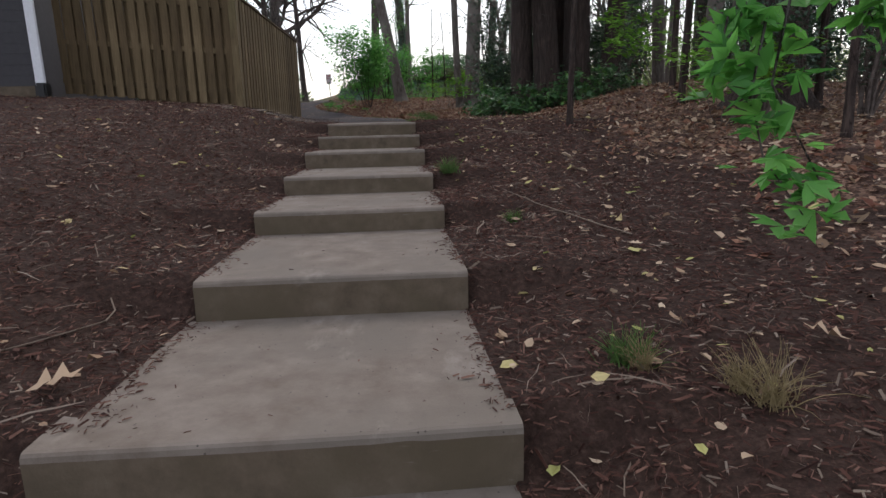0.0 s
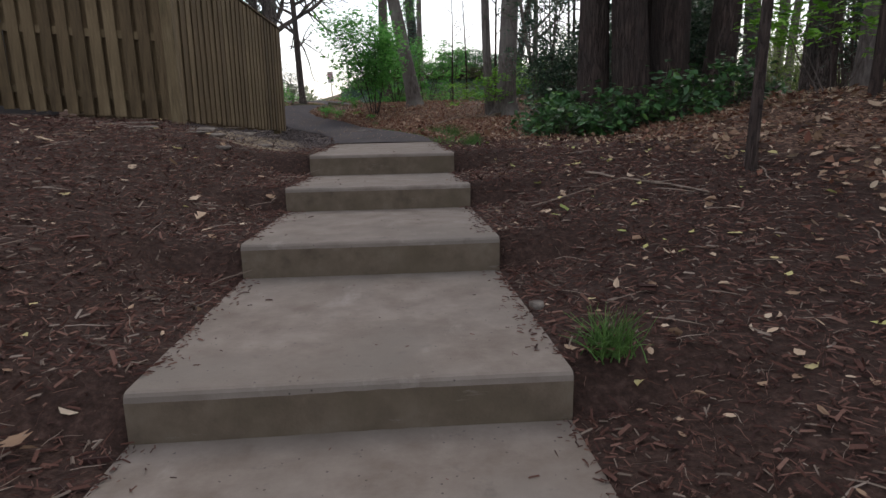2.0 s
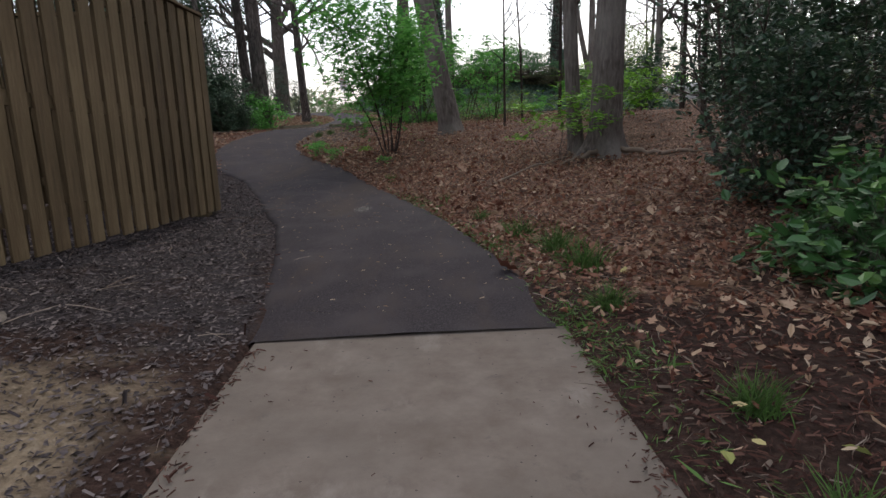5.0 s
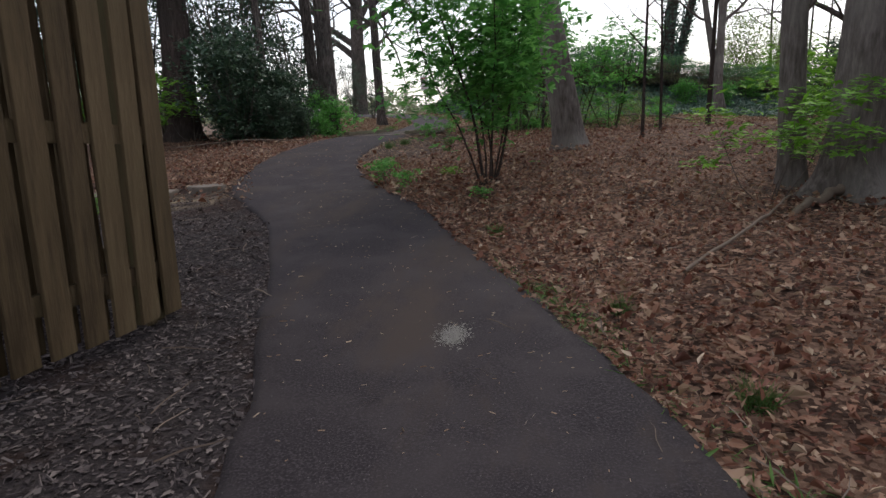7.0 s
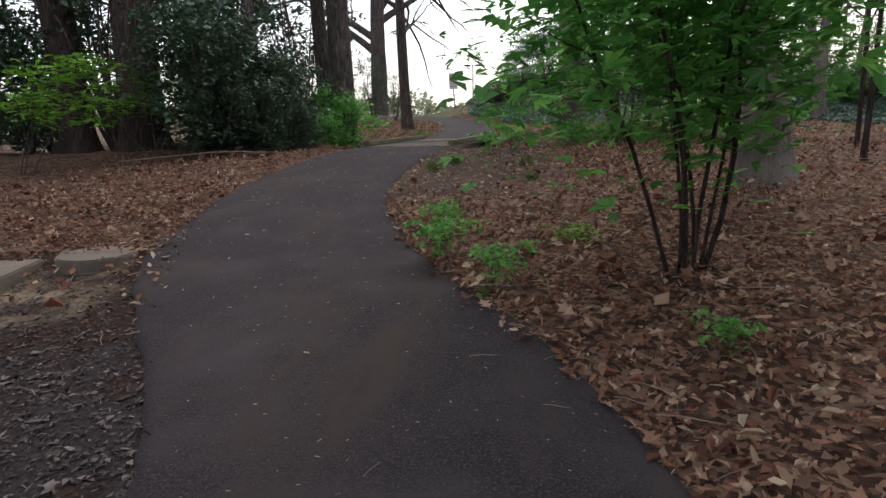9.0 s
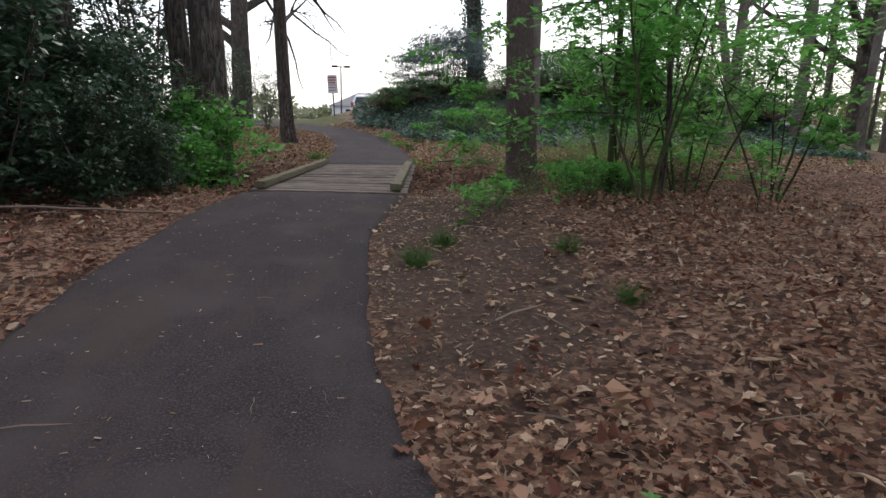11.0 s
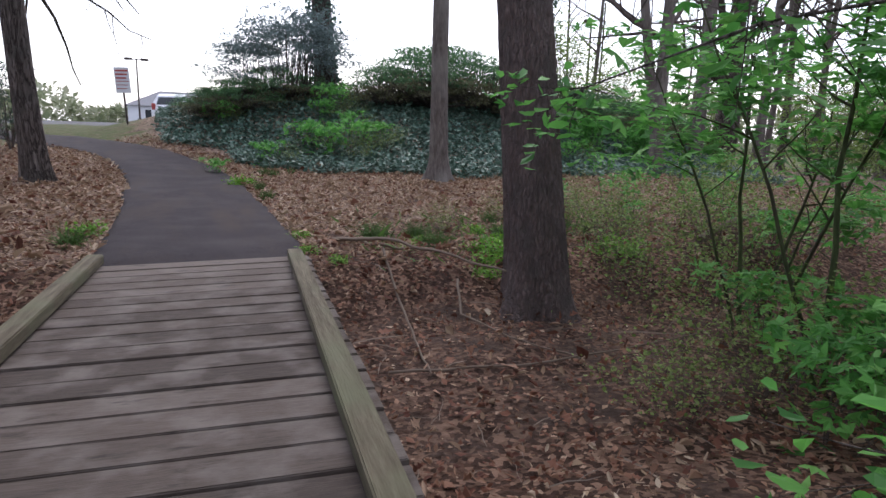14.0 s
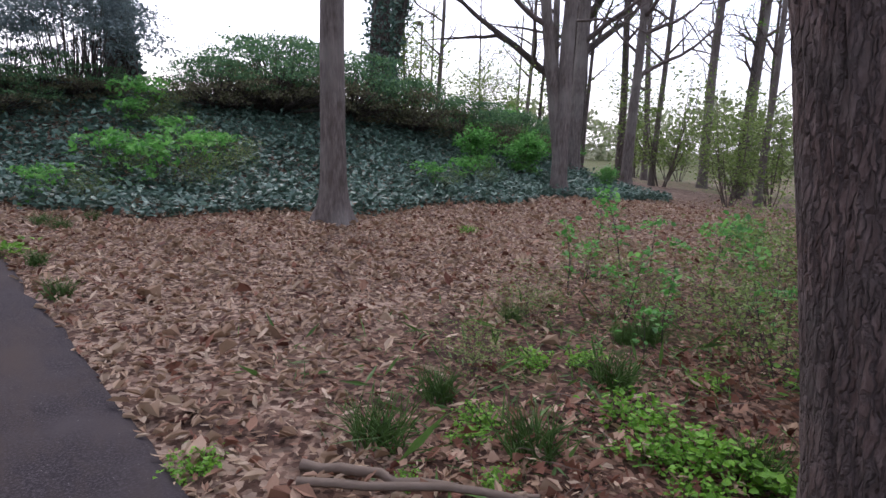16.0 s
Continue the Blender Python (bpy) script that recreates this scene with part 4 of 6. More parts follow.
# ---- house corner ----
wall = placed("house", None, label="corner of a dark grey sided house", category="house")
for k in range(16):
    z = 1.95 + 0.18 * k
    part("siding_board", box(-11.5, -5.88, 9.3, 9.332, z, z + 0.178, 0.002), M_SIDING, wall)
part("wall", box(-11.5, -5.88, 9.334, 13.5, 1.6, 4.9), M_SIDING, wall)
part("foundation", box(-11.5, -5.86, 9.27, 9.33, 1.3, 1.945), M_RISER, wall, "tan rendered foundation")
part("corner_trim", box(-5.878, -5.8, 9.275, 9.34, 1.95, 4.9, 0.004), M_WHITE, wall, "white corner board")
part("downspout", box(-5.79, -5.7, 9.23, 9.3, 1.98, 4.9, 0.012), M_WHITE, wall, "white metal downspout")
part("drain_boot", box(-5.82, -5.63, 9.1, 9.32, 1.72, 1.99, 0.03), M_BLACK, wall, "black plastic drain boot")

# ---- trees near the path ----
tree = bare_tree("oak_tree", 11, 9.5, 0.215, (-0.2, 0.02), 9, 3.2, M_PALEBARK, 0.45, "grey oak with a pale scuffed foot beside the path", group="woodland trees")
stand(tree, 0.72, 20.45)
tree = bare_tree("mossy_tree", 12, 6, 0.04, (0.0, 0.0), 8, 2.6, M_MOSSBARK, 0.4, "slim trunk green with moss and vines", leaves=M_GREEN, leaf_n=1800, group="woodland trees")
stand(tree, 0.2, 24.9)
tree = bare_tree("tulip_tree", 13, 10, 0.24, (0.02, 0.0), 9, 3.4, M_PALEBARK, 0.45, "stout grey trunk with knotted roots", group="woodland trees", flare=0.9)
stand(tree, 2.9, 17.35)
stand(bare_tree("tulip_tree", 14, 9, 0.12, (-0.05, 0.02), 7, 2.4, M_PALEBARK, 0.4, "slim grey trunk close to a stouter one", group="woodland trees"), 2.55, 17.75)
big = bare_tree("oak_tree", 15, 9.5, 0.228, (-0.01, 0.17), 8, 3.2, M_OAKBARK, 0.5, "dark furrowed oak standing in the ditch by the footbridge", group="woodland trees", flare=0.75, sides=110, relief=0.014)
stand(big, -0.27, 27.1, sink=0.08)
stand(bare_tree("beech_tree", 16, 10, 0.155, (-0.01, 0.0), 9, 3.0, M_PALEBARK, 0.45, "smooth grey-brown trunk at the foot of the ivy bank", group="woodland trees", flare=1.0), 1.42, 33.1)
thin = bare_tree("maple_tree", 17, 9, 0.17, (-0.05, 0.0), 12, 4.2, M_BARK, 0.24, "bare dark tree with spreading low boughs by the path", group="woodland trees", twigs=7, rise=0.1)
stand(thin, -4.55, 33.4)
stand(bare_tree("oak_tree", 18, 10, 0.25, (0.0, 0.0), 9, 3.2, M_BARK, 0.5, "stout dark double trunk behind the evergreens", group="woodland trees"), -4.75, 27.3)
stand(bare_tree("oak_tree", 19, 9, 0.17, (-0.03, 0.0), 7, 3.0, M_BARK, 0.4, "dark trunk of a double-stemmed oak", group="woodland trees"), -5.2, 27.7)

stand(bare_tree("oak_tree", 20, 14, 0.45, (0.03, 0.0), 16, 9.5, M_BARK, 0.2, "wide bare oak with long spreading boughs", group="woodland trees", twigs=13, rise=0.2), -8.6, 47.5)

# ivy-clad trees on the bank
for k, (x, y, r, ln) in enumerate(((1.4, 42.0, 0.33, (-0.06, 0)), (7.2, 40.5, 0.28, (0.03, 0)), (7.6, 40.9, 0.2, (0.2, 0)))):
    t_ = bare_tree("ivy_clad_tree", 30 + k, 10, r, ln, 7, 3.2, M_BARK, 0.5, "dark trunk wrapped in climbing ivy", group="bank trees")
    stand(t_, x, y)
    rng = np.random.default_rng(k)
    n_ = 2600
    z_, a_ = rng.uniform(0, 6.5, n_) ** 1.0, rng.uniform(0, 6.28, n_)
    rr = r * (1.1 - 0.04 * z_) + rng.exponential(0.06, n_)
    P = np.stack([ln[0] * z_ + rr * np.cos(a_), ln[1] * z_ + rr * np.sin(a_), z_], 1)
    placed("ivy", strew("climbing_ivy", SIMPLE, P, rotations(rng, n_, 1.2), 0.13 * rng.uniform(0.6, 1.3, n_), M_IVY, rng=rng), t_)

# stout trunks behind the left verge and thin saplings on the right bank
stand(bare_tree("oak_tree", 21, 10, 0.34, (0.02, 0.0), 8, 3.0, M_CEDARBARK, 0.5, "stout brown trunk at the edge of the evergreens", group="woodland trees"), -7.3, 24.5)
stand(bare_tree("oak_tree", 22, 10, 0.27, (-0.03, 0.0), 8, 3.0, M_CEDARBARK, 0.5, "brown trunk among dark evergreens", group="woodland trees"), -8.4, 24.4)
stand(bare_tree("tulip_tree", 24, 9, 0.42, (0.03, 0.02), 8, 3.0, M_CEDARBARK, 0.5, "stout red-brown trunk at the top of the mulched bank", group="woodland trees", flare=0.6), 5.6, 6.1)
stand(bare_tree("oak_tree", 25, 10, 0.3, (-0.02, 0.02), 8, 3.0, M_BARK, 0.5, "stout trunk beyond the mulched bank", group="woodland trees", flare=0.5), 8.9, 14.3)
slim = bare_tree("sapling_tree", 23, 5.5, 0.045, (0.03, 0.02), 8, 1.5, M_CEDARBARK, 0.3, "thin bare dark sapling on the mulched bank", group="saplings", sides=10, twigs=4, flare=0.3)
stand(slim, 2.92, 6.56)
for x, y, a, s in ((3.6, 10.6, 100, 0.8), (4.7, 6.8, 300, 1.1), (5.2, 8.2, 30, 1.2), (6.3, 6.0, 77, 1.2), (4.9, 3.6, 140, 1.0), (7.4, 8.8, 222, 1.3), (6.9, 11.2, 15, 1.2), (1.9, 21.3, 50, 0.6),
                   (2.5, 22.6, 120, 0.6), (4.6, 17.8, 190, 0.8), (6.4, 18.9, 15, 1.5), (5.6, 20.9, 66, 1.2), (3.6, 23.5, 250, 1.0), (8.2, 5.2, 10, 1.2), (9.4, 7.4, 100, 1.3)):
    again(slim, x, y, a, s)

# the spreading oak at the wood's edge, and a pair before it
stand(bare_tree("oak_tree", 41, 11, 0.42, (0.03, 0.0), 10, 6.5, M_BARK, 0.22, "wide forked oak with long crooked boughs", group="woodland trees", fork=True), 17.2, 41.5)
stand(bare_tree("maple_tree", 42, 9, 0.16, (-0.02, 0.0), 9, 3.4, M_PALEBARK, 0.3, "grey trunk on the leafy slope", group="woodland trees"), 7.5, 34.5)
stand(bare_tree("maple_tree", 43, 9, 0.13, (-0.22, 0.0), 8, 3.2, M_PALEBARK, 0.3, "leaning grey trunk on the leafy slope", group="woodland trees"), 7.75, 34.6)
stand(bare_tree("maple_tree", 44, 10, 0.19, (0.0, 0.0), 10, 3.6, M_PALEBARK, 0.3, "straight grey trunk near the wood's edge", group="woodland trees"), 11.3, 37.0)
stand(bare_tree("maple_tree", 45, 9, 0.15, (0.03, 0.0), 9, 3.2, M_PALEBARK, 0.3, "slim grey trunk near the wood's edge", group="woodland trees"), 13.2, 36.5)

# the dark many-stemmed evergreen on the right bank
for k, (dx, dy, r) in enumerate(((0, 0, 0.3), (0.75, 0.35, 0.33), (-0.55, 0.3, 0.26), (0.3, 0.9, 0.3), (1.4, 0.1, 0.24))):
    stand(bare_tree("cedar_tree", 50 + k, 8, r, (0.03 * (k - 2), 0), 10, 2.4, M_CEDARBARK, 0.25, "dark close-standing evergreen trunk", leaves=M_DARK, leaf_n=3000,
                    leaf_size=0.12, group="dark evergreen clump"), 3.9 + dx, 11.6 + dy)

# ---- woodland beyond ----
kinds = [bare_tree("woodland_tree", 60 + k, 11 + k, 0.09 + 0.032 * k, (0.03 * (k - 1.5), 0.02), 8, 2.6, M_PALEBARK if k % 2 else M_BARK, 0.3, "tall bare woodland tree", group="woodland trees", twigs=5, sides=12,
                   leaves=M_YGREEN if k % 2 else None, leaf_n=700 if k % 2 else 0) for k in range(4)]
spots = []
rng = random.Random(4)
for _ in range(3000):
    x, y = rng.uniform(-40, 62), rng.uniform(9, 85)
    if y > 28 and -14 < x < 1.03 * (y - 26.9) - 1.0:
        continue
    if (-9 < x < -3 and 15 < y < 23) or abs(x - float(centre(y))) < 2.6 or (-3 < x < 13 and 24 < y < 56) or (-12 < x < 1 and y > 28) or (x < -2.2 and y < 17) or (y > 50 and x < 10) or (x < -11 and y > 30):
        continue
    if x < 6.5 and y < 24 and x > -3.2:
        continue
    if 3 < x < 6.5 and 10 < y < 14:
        continue
    if all((x - a) ** 2 + (y - b) ** 2 > 9.5 for a, b in spots):
        spots.append((x, y))
spots = sorted(spots, key=lambda s: (s[0] - 0) ** 2 + (s[1] - 20) ** 2)[:78]
for i, (x, y) in enumerate(spots):
    if i < 4:
        stand(kinds[i], x, y, 40 * i)
    else:
        again(kinds[i % 4], x, y, rng.uniform(0, 360), rng.uniform(0.75, 1.2))

# ---- evergreens and shrubs ----
holly = shrub("holly", 70, 4.6, 1.7, 9, 3500, 0.11, M_DARK, "tall dark glossy evergreen with small gaps of sky", "evergreens", clump=0.17, stem_r=0.03, low=0.1, lift=0.55, shapes=SIMPLE)
stand(holly, -6.6, 25.6)
rhodo = shrub("rhododendron", 71, 2.3, 1.3, 12, 4500, 0.11, M_DARK, "dark broad-leaved evergreen shrub", "evergreens", clump=0.14, stem_r=0.02, low=0.05, shapes=SIMPLE)
stand(rhodo, -6.0, 24.4)
for x, y, s, a in ((5.0, 5.2, 0.6, 75), (5.9, 4.6, 0.7, 205), (-6.5, 37.3, 0.52, 100), (-7.6, 36.7, 0.6, 210), (-9.0, 37.0, 0.7, 10), (-5.8, 37.9, 0.38, 280), (-8.1, 24.9, 1.0, 50), (-9.8, 25.6, 1.15, 120), (-11.8, 24.8, 1.1, 200), (-7.3, 27.4, 1.1, 290), (-10.4, 28.3, 1.2, 10), (-13.6, 26.8, 1.2, 80),
                   (8.3, 18.6, 0.95, 260), (6.9, 15.2, 0.8, 20), (8.2, 12.4, 0.9, 140), (10.6, 9.5, 1.0, 210),
                   (11.6, 15.4, 1.1, 320), (13.8, 20.2, 1.1, 75), (3.1, 13.9, 0.62, 15), (14.5, 8.0, 1.1, 33), (11.5, 11.5, 1.0, 170), (12.2, 5.0, 1.0, 250), (6.6, 19.4, 0.8, 12), (9.2, 19.6, 1.0, 33), (-6.3, 29.6, 1.1, 9), (-9.0, 30.6, 1.3, 140), (17.0, 12.0, 1.2, 20), (16.5, 17.0, 1.2, 90)):
    again(holly, x, y, a, s)
for x, y, s, a in ((-5.15, 24.7, 0.7, 70), (-4.85, 23.6, 0.45, 10), (-5.35, 24.9, 0.7, 200), (-4.5, 24.2, 0.3, 300), (-5.6, 23.4, 0.85, 300), (-5.6, 25.8, 0.8, 140), (-9.2, 24.3, 0.8, 200), (-10.2, 24.3, 1.1, 20), (-12.1, 24.0, 1.1, 330), (4.2, 14.4, 0.85, 10), (3.0, 12.9, 0.6, 60),
                   (5.6, 12.9, 0.8, 100), (7.0, 8.2, 0.8, 131), (8.9, 10.2, 1.0, 331), (5.6, 23.2, 0.6, 300), (7.4, 22.6, 0.9, 30), (6.2, 17.5, 0.8, 80)):
    again(rhodo, x, y, a, s)

# mixed low evergreen in front of the dark trunks
laurel = shrub("laurel", 72, 0.5, 0.9, 14, 650, 0.105, M_LAUREL, "low broad-leaved green shrub sprawling over mulch", "laurels", low=0.1, clump=0.1, stem_r=0.008)
stand(laurel, 2.6, 10.9)
for x, y, s, a in ((3.3, 10.6, 1.0, 60), (4.0, 10.3, 1.1, 130), (2.5, 11.5, 0.7, 200), (4.8, 10.2, 1.0, 10), (2.9, 11.8, 1.0, 300)):
    again(laurel, x, y, a, s)

sapling = shrub("maple_sapling", 73, 2.5, 1.15, 7, 5400, 0.08, M_GREEN, "many-stemmed bush in fresh green leaf among dead leaves", "fresh shrubs", squash=0.9, low=0.34, clump=0.2, stem_r=0.015, lift=0.5, bark=M_CEDARBARK, tilt=0.55, shapes=MAPLE)
stand(sapling, -0.5, 18.3)
sapling.matrix_basis = pose(-0.5, 18.3, float(soil(-0.5, 18.3)), 0, -9, 0)
spring = shrub("spring_shrub", 74, 1.35, 0.75, 12, 2600, 0.1, M_GREEN, "loose upright shrub in fresh spring leaf", "fresh shrubs", low=0.1, clump=0.1, stem_r=0.01, shapes=SIMPLE)
stand(spring, -4.62, 26.6)
for x, y, s, a in ((-4.75, 25.8, 0.7, 90), (-5.5, 27.4, 0.85, 10)):
    again(spring, x, y, a, s)
# thicket right of the bridge approach
thicket = shrub("thicket_sapling", 75, 3.0, 1.5, 5, 1000, 0.095, M_GREEN, "slender bush of dark stems with fresh green leaves", "fresh shrubs", low=0.4, clump=0.14, stem_r=0.017, lift=0.55, bark=M_MOSSBARK, tilt=0.5, shapes=MAPLE)
stand(thicket, 0.45, 25.3)
for x, y, s, a in ((1.25, 25.1, 1.0, 70), (0.1, 23.7, 0.95, 150), (2.0, 24.6, 0.9, 300), (0.75, 26.1, 0.8, 20)):
    again(thicket, x, y, a, s)
under = shrub("underbrush", 76, 0.62, 0.62, 9, 230, 0.07, M_GREEN, "low green undergrowth above dead leaves", "undergrowth", category="undergrowth", low=0.3, clump=0.08, stem_r=0.0045, squash=0.3, shapes=MAPLE)
haze = shrub("hazel_brush", 87, 0.8, 0.7, 16, 1150, 0.03, M_HAZE, "fine twiggy undergrowth in tiny yellow-green leaf", "undergrowth", category="undergrowth", low=0.1, clump=0.1, stem_r=0.0026)
stand(haze, 0.6, 27.1)
for x, y, s, a in ((1.3, 26.9, 1.1, 50), (1.9, 27.5, 1.2, 100), (0.9, 27.9, 0.9, 150), (2.4, 28.4, 1.1, 200), (1.5, 28.4, 0.8, 250), (2.9, 27.3, 1.3, 300), (0.0, 25.4, 0.9, 20), (0.7, 25.2, 1.0, 80), (3.4, 28.8, 1.1, 120), (-0.6, 25.3, 0.7, 220), (-0.3, 28.9, 0.45, 77), (0.6, 29.3, 0.5, 177), (1.2, 28.9, 0.6, 277), (1.9, 29.8, 0.6, 17)):
    again(haze, x, y, a, s)
stand(under, -0.2, 24.9)
for x, y, s, a in ((-0.6, 23.9, 0.7, 40), (0.3, 25.3, 1.0, 90), (0.5, 25.9, 0.9, 160), (0.3, 24.6, 0.9, 270), (-1.62, 22.95, 0.6, 20), (-1.4, 23.6, 0.5, 111),
                   (2.2, 27.2, 1.0, 140), (3.6, 27.4, 1.0, 70), (3.6, 29.4, 0.8, 20)):
    again(under, x, y, a, s)

# a thin tree beside the lowest steps, whose drooping twigs hang over the bank
overhang = new("drooping_maple")
tl = [limb(np.random.default_rng(5), (0, 0, -0.2), (0.0, 0.0, 1), 3.0, 0.05, 0.1, 0.1, 9)]
base = np.array([3.1, -1.3, float(land(3.1, -1.3))])
root_pt = np.array([1.28, -0.86, 1.85])
strands = ([(1.15, -0.91, 1.45), (1.11, -0.94, 1.28), (1.13, -0.97, 1.15), (1.21, -1.0, 1.03)], [(1.07, -0.9, 1.44), (1.03, -0.93, 1.3)],
           [(1.3, -0.92, 1.55), (1.38, -0.92, 1.42)], [(1.16, -0.93, 1.3), (1.27, -1.0, 1.05)], [(1.5, -0.85, 1.6), (1.6, -0.9, 1.35)])
u = np.linspace(0, 1, 10)[:, None]
droop = [(np.array([0, 0, 2.6]) * (1 - u) ** 2 + 2 * (np.array([-0.9, 0.25, 3.0])) * u * (1 - u) + (root_pt - base) * u ** 2, 0.014 * np.linspace(1, 0.4, 10))]
ends = []
for pts in strands:
    pts = np.array([root_pt] + pts) - base
    k = np.linspace(0, len(pts) - 1, 9)
    line = np.stack([np.interp(k, np.arange(len(pts)), pts[:, i]) for i in range(3)], 1)
    droop.append((line, np.linspace(0.005, 0.0015, 9)))
    ends.append(line[2:])
tl = [(np.array([(0, 0, -0.3), (0.02, 0, 0.6), (0.0, 0.02, 1.5), (0.03, 0, 2.6), (0, 0, 3.4)], float), np.linspace(0.05, 0.025, 5))]
placed("branchwork", tubes("drooping_maple_wood", tl + droop, M_BARK, 8), overhang)
rng = np.random.default_rng(7)
ends = np.concatenate(ends)
n_ = 240
P = ends[rng.integers(0, len(ends), n_)] + rng.normal(0, 0.028, (n_, 3))
placed("foliage", strew("drooping_maple_leaves", MAPLE, P, rotations(rng, n_, 0.8), 0.062 * rng.uniform(0.6, 1.25, n_), M_GREEN, rng=rng), overhang)
overhang.matrix_basis = pose(*base)
tagged(overhang, "slim maple with drooping twigs of fresh green leaves", "tree")
bough = new("bending_maple")
base = np.array([0.55, 24.35, float(soil(0.55, 24.35))])
wood = [(np.array([(0, 0, -0.2), (0.05, 0.02, 0.8), (0.0, 0.05, 1.7), (0.08, 0.0, 2.6), (0.0, 0.05, 3.4)]), np.linspace(0.035, 0.012, 5))]
main = np.array([(0.02, 0.04, 1.2), (-0.35, 0.15, 1.55), (-0.9, 0.3, 1.62), (-1.45, 0.55, 1.5), (-1.95, 0.8, 1.28)])
wood.append((main, np.linspace(0.014, 0.003, 5)))
low = np.array([(0.02, 0.02, 0.8), (-0.6, -0.1, 0.95), (-1.15, -0.25, 0.95), (-1.7, -0.42, 0.85), (-2.15, -0.55, 0.68)])
wood.append((low, np.linspace(0.011, 0.003, 5)))
high = np.array([(0.05, 0.02, 1.9), (-0.6, -0.05, 2.05), (-1.2, -0.1, 1.95), (-1.8, -0.15, 1.75), (-2.45, -0.2, 1.5)])
wood.append((high, np.linspace(0.012, 0.003, 5)))
rng = np.random.default_rng(91)
sprays = []
for p in list(main[1:]) * 2 + list(low[1:]) * 4 + list(high[1:]) * 2:
    for _ in range(4):
        w = rng.normal(0, 1, 3) * (1, 1, 0.3) + (-0.4, 0.2, -0.5)
        w /= np.linalg.norm(w)
        s_ = limb(rng, p, w, rng.uniform(0.18, 0.42), 0.003, 0.3, -0.2, 5)
        wood.append(s_)
        sprays.append(s_[0][1:])
sprays = np.concatenate(sprays)
placed("branchwork", tubes("bending_maple_wood", wood, M_BARK, 8), bough)
P = sprays[rng.integers(0, len(sprays), 1500)] + rng.normal(0, 0.035, (1500, 3))
placed("foliage", strew("bending_maple_leaves", LEAVES + MAPLE, P, rotations(rng, 1500, 0.6), 0.06 * rng.uniform(0.6, 1.25, 1500), M_GREEN, rng=rng), bough)
bough.matrix_basis = pose(*base)
tagged(bough, "slender maple bending a leafy bough towards the footbridge", "tree", "fresh shrubs")
# low sprays of spring leaf over the litter
spray = shrub("spring_sapling", 77, 1.15, 1.1, 4, 700, 0.07, M_YGREEN, "low sapling holding flat sprays of bright spring leaf", "fresh shrubs", low=0.5, clump=0.12, stem_r=0.01, lift=0.6, tilt=0.35, squash=0.25, shapes=MAPLE)
stand(spray, 2.1, 17.15)
for x, y, s, a in ((4.3, 4.9, 1.0, 40), (3.2, 18.4, 1.2, 80), (4.2, 20.5, 1.1, 160), (-6.9, 24.1, 1.2, 30), (-7.4, 22.0, 1.4, 70), (-4.3, 17.2, 0.3, 0), (5.3, 9.0, 1.3, 200)):
    again(spray, x, y, a, s)

# ---- junipers on the bank ----
def juniper(name, seed, height, spread, pads, needles, label, mat, low_mat, open_=0.0):
    """Flat feathery sprays of needles held out on bare boughs, browner low down and inside."""
    rng = np.random.default_rng(seed)
    root = new(name)
    boughs, P, low = [], [], []
    for i in range(pads):
        a, u = rng.uniform(0, 6.28), rng.uniform(0, 1) ** 0.55
        top = height * (1 - 0.6 * u ** 3)
        c = np.array([np.cos(a) * u * spread, np.sin(a) * u * spread, top * (1 - (0.8 - 0.4 * open_) * rng.uniform(0, 1) ** 1.5)])
        bow = 0.35 + 0.3 * open_
        boughs.append((np.array([(0, 0, 0.0), c * (bow, bow, 0.3), c * (0.85, 0.85, 0.7), c]), np.array([0.04, 0.025, 0.012, 0.004]) * (1 - 0.5 * open_)))
        k = needles // pads
        reach, b = rng.uniform(0, 1, k) ** 0.7, rng.normal(0, 0.55, k)
        size = height * rng.uniform(0.22, 0.36)
        along, across = reach * size * 1.7 * np.cos(b), reach * size * 1.2 * np.sin(b)
        comb = 0.045 * np.sin(b * 14 + i) * reach
        q = np.stack([np.cos(a) * along - np.sin(a) * across, np.sin(a) * along + np.cos(a) * across,
                      0.1 * reach ** 2 * np.sin(i * 2.4) + comb + rng.normal(0, 0.05, k)], 1)
        P.append(c + q - np.array([np.cos(a), np.sin(a), 0]) * size * 0.4)
        low.append(np.full(k, c[2] < height * 0.45))
    P, low = np.concatenate(P), np.concatenate(low)
    P[:, 2] = np.maximum(P[:, 2], 0.05)
    placed("branchwork", tubes(name + "_branches", boughs, M_BARK, 5), root, kind="stuff")
    for key, sel, m in (("foliage", ~low, mat), ("low_foliage", low, low_mat)):
        k = int(sel.sum())
        if k:
            placed(key, strew(name + "_" + key, NARROW + SIMPLE[:1], P[sel], rotations(rng, k, 0.8), 0.085 * rng.uniform(0.6, 1.3, k), m, rng=rng), root,
                   label="" if key == "foliage" else "olive brown shaded foliage")
    return tagged(root, label, "juniper", "bank junipers")


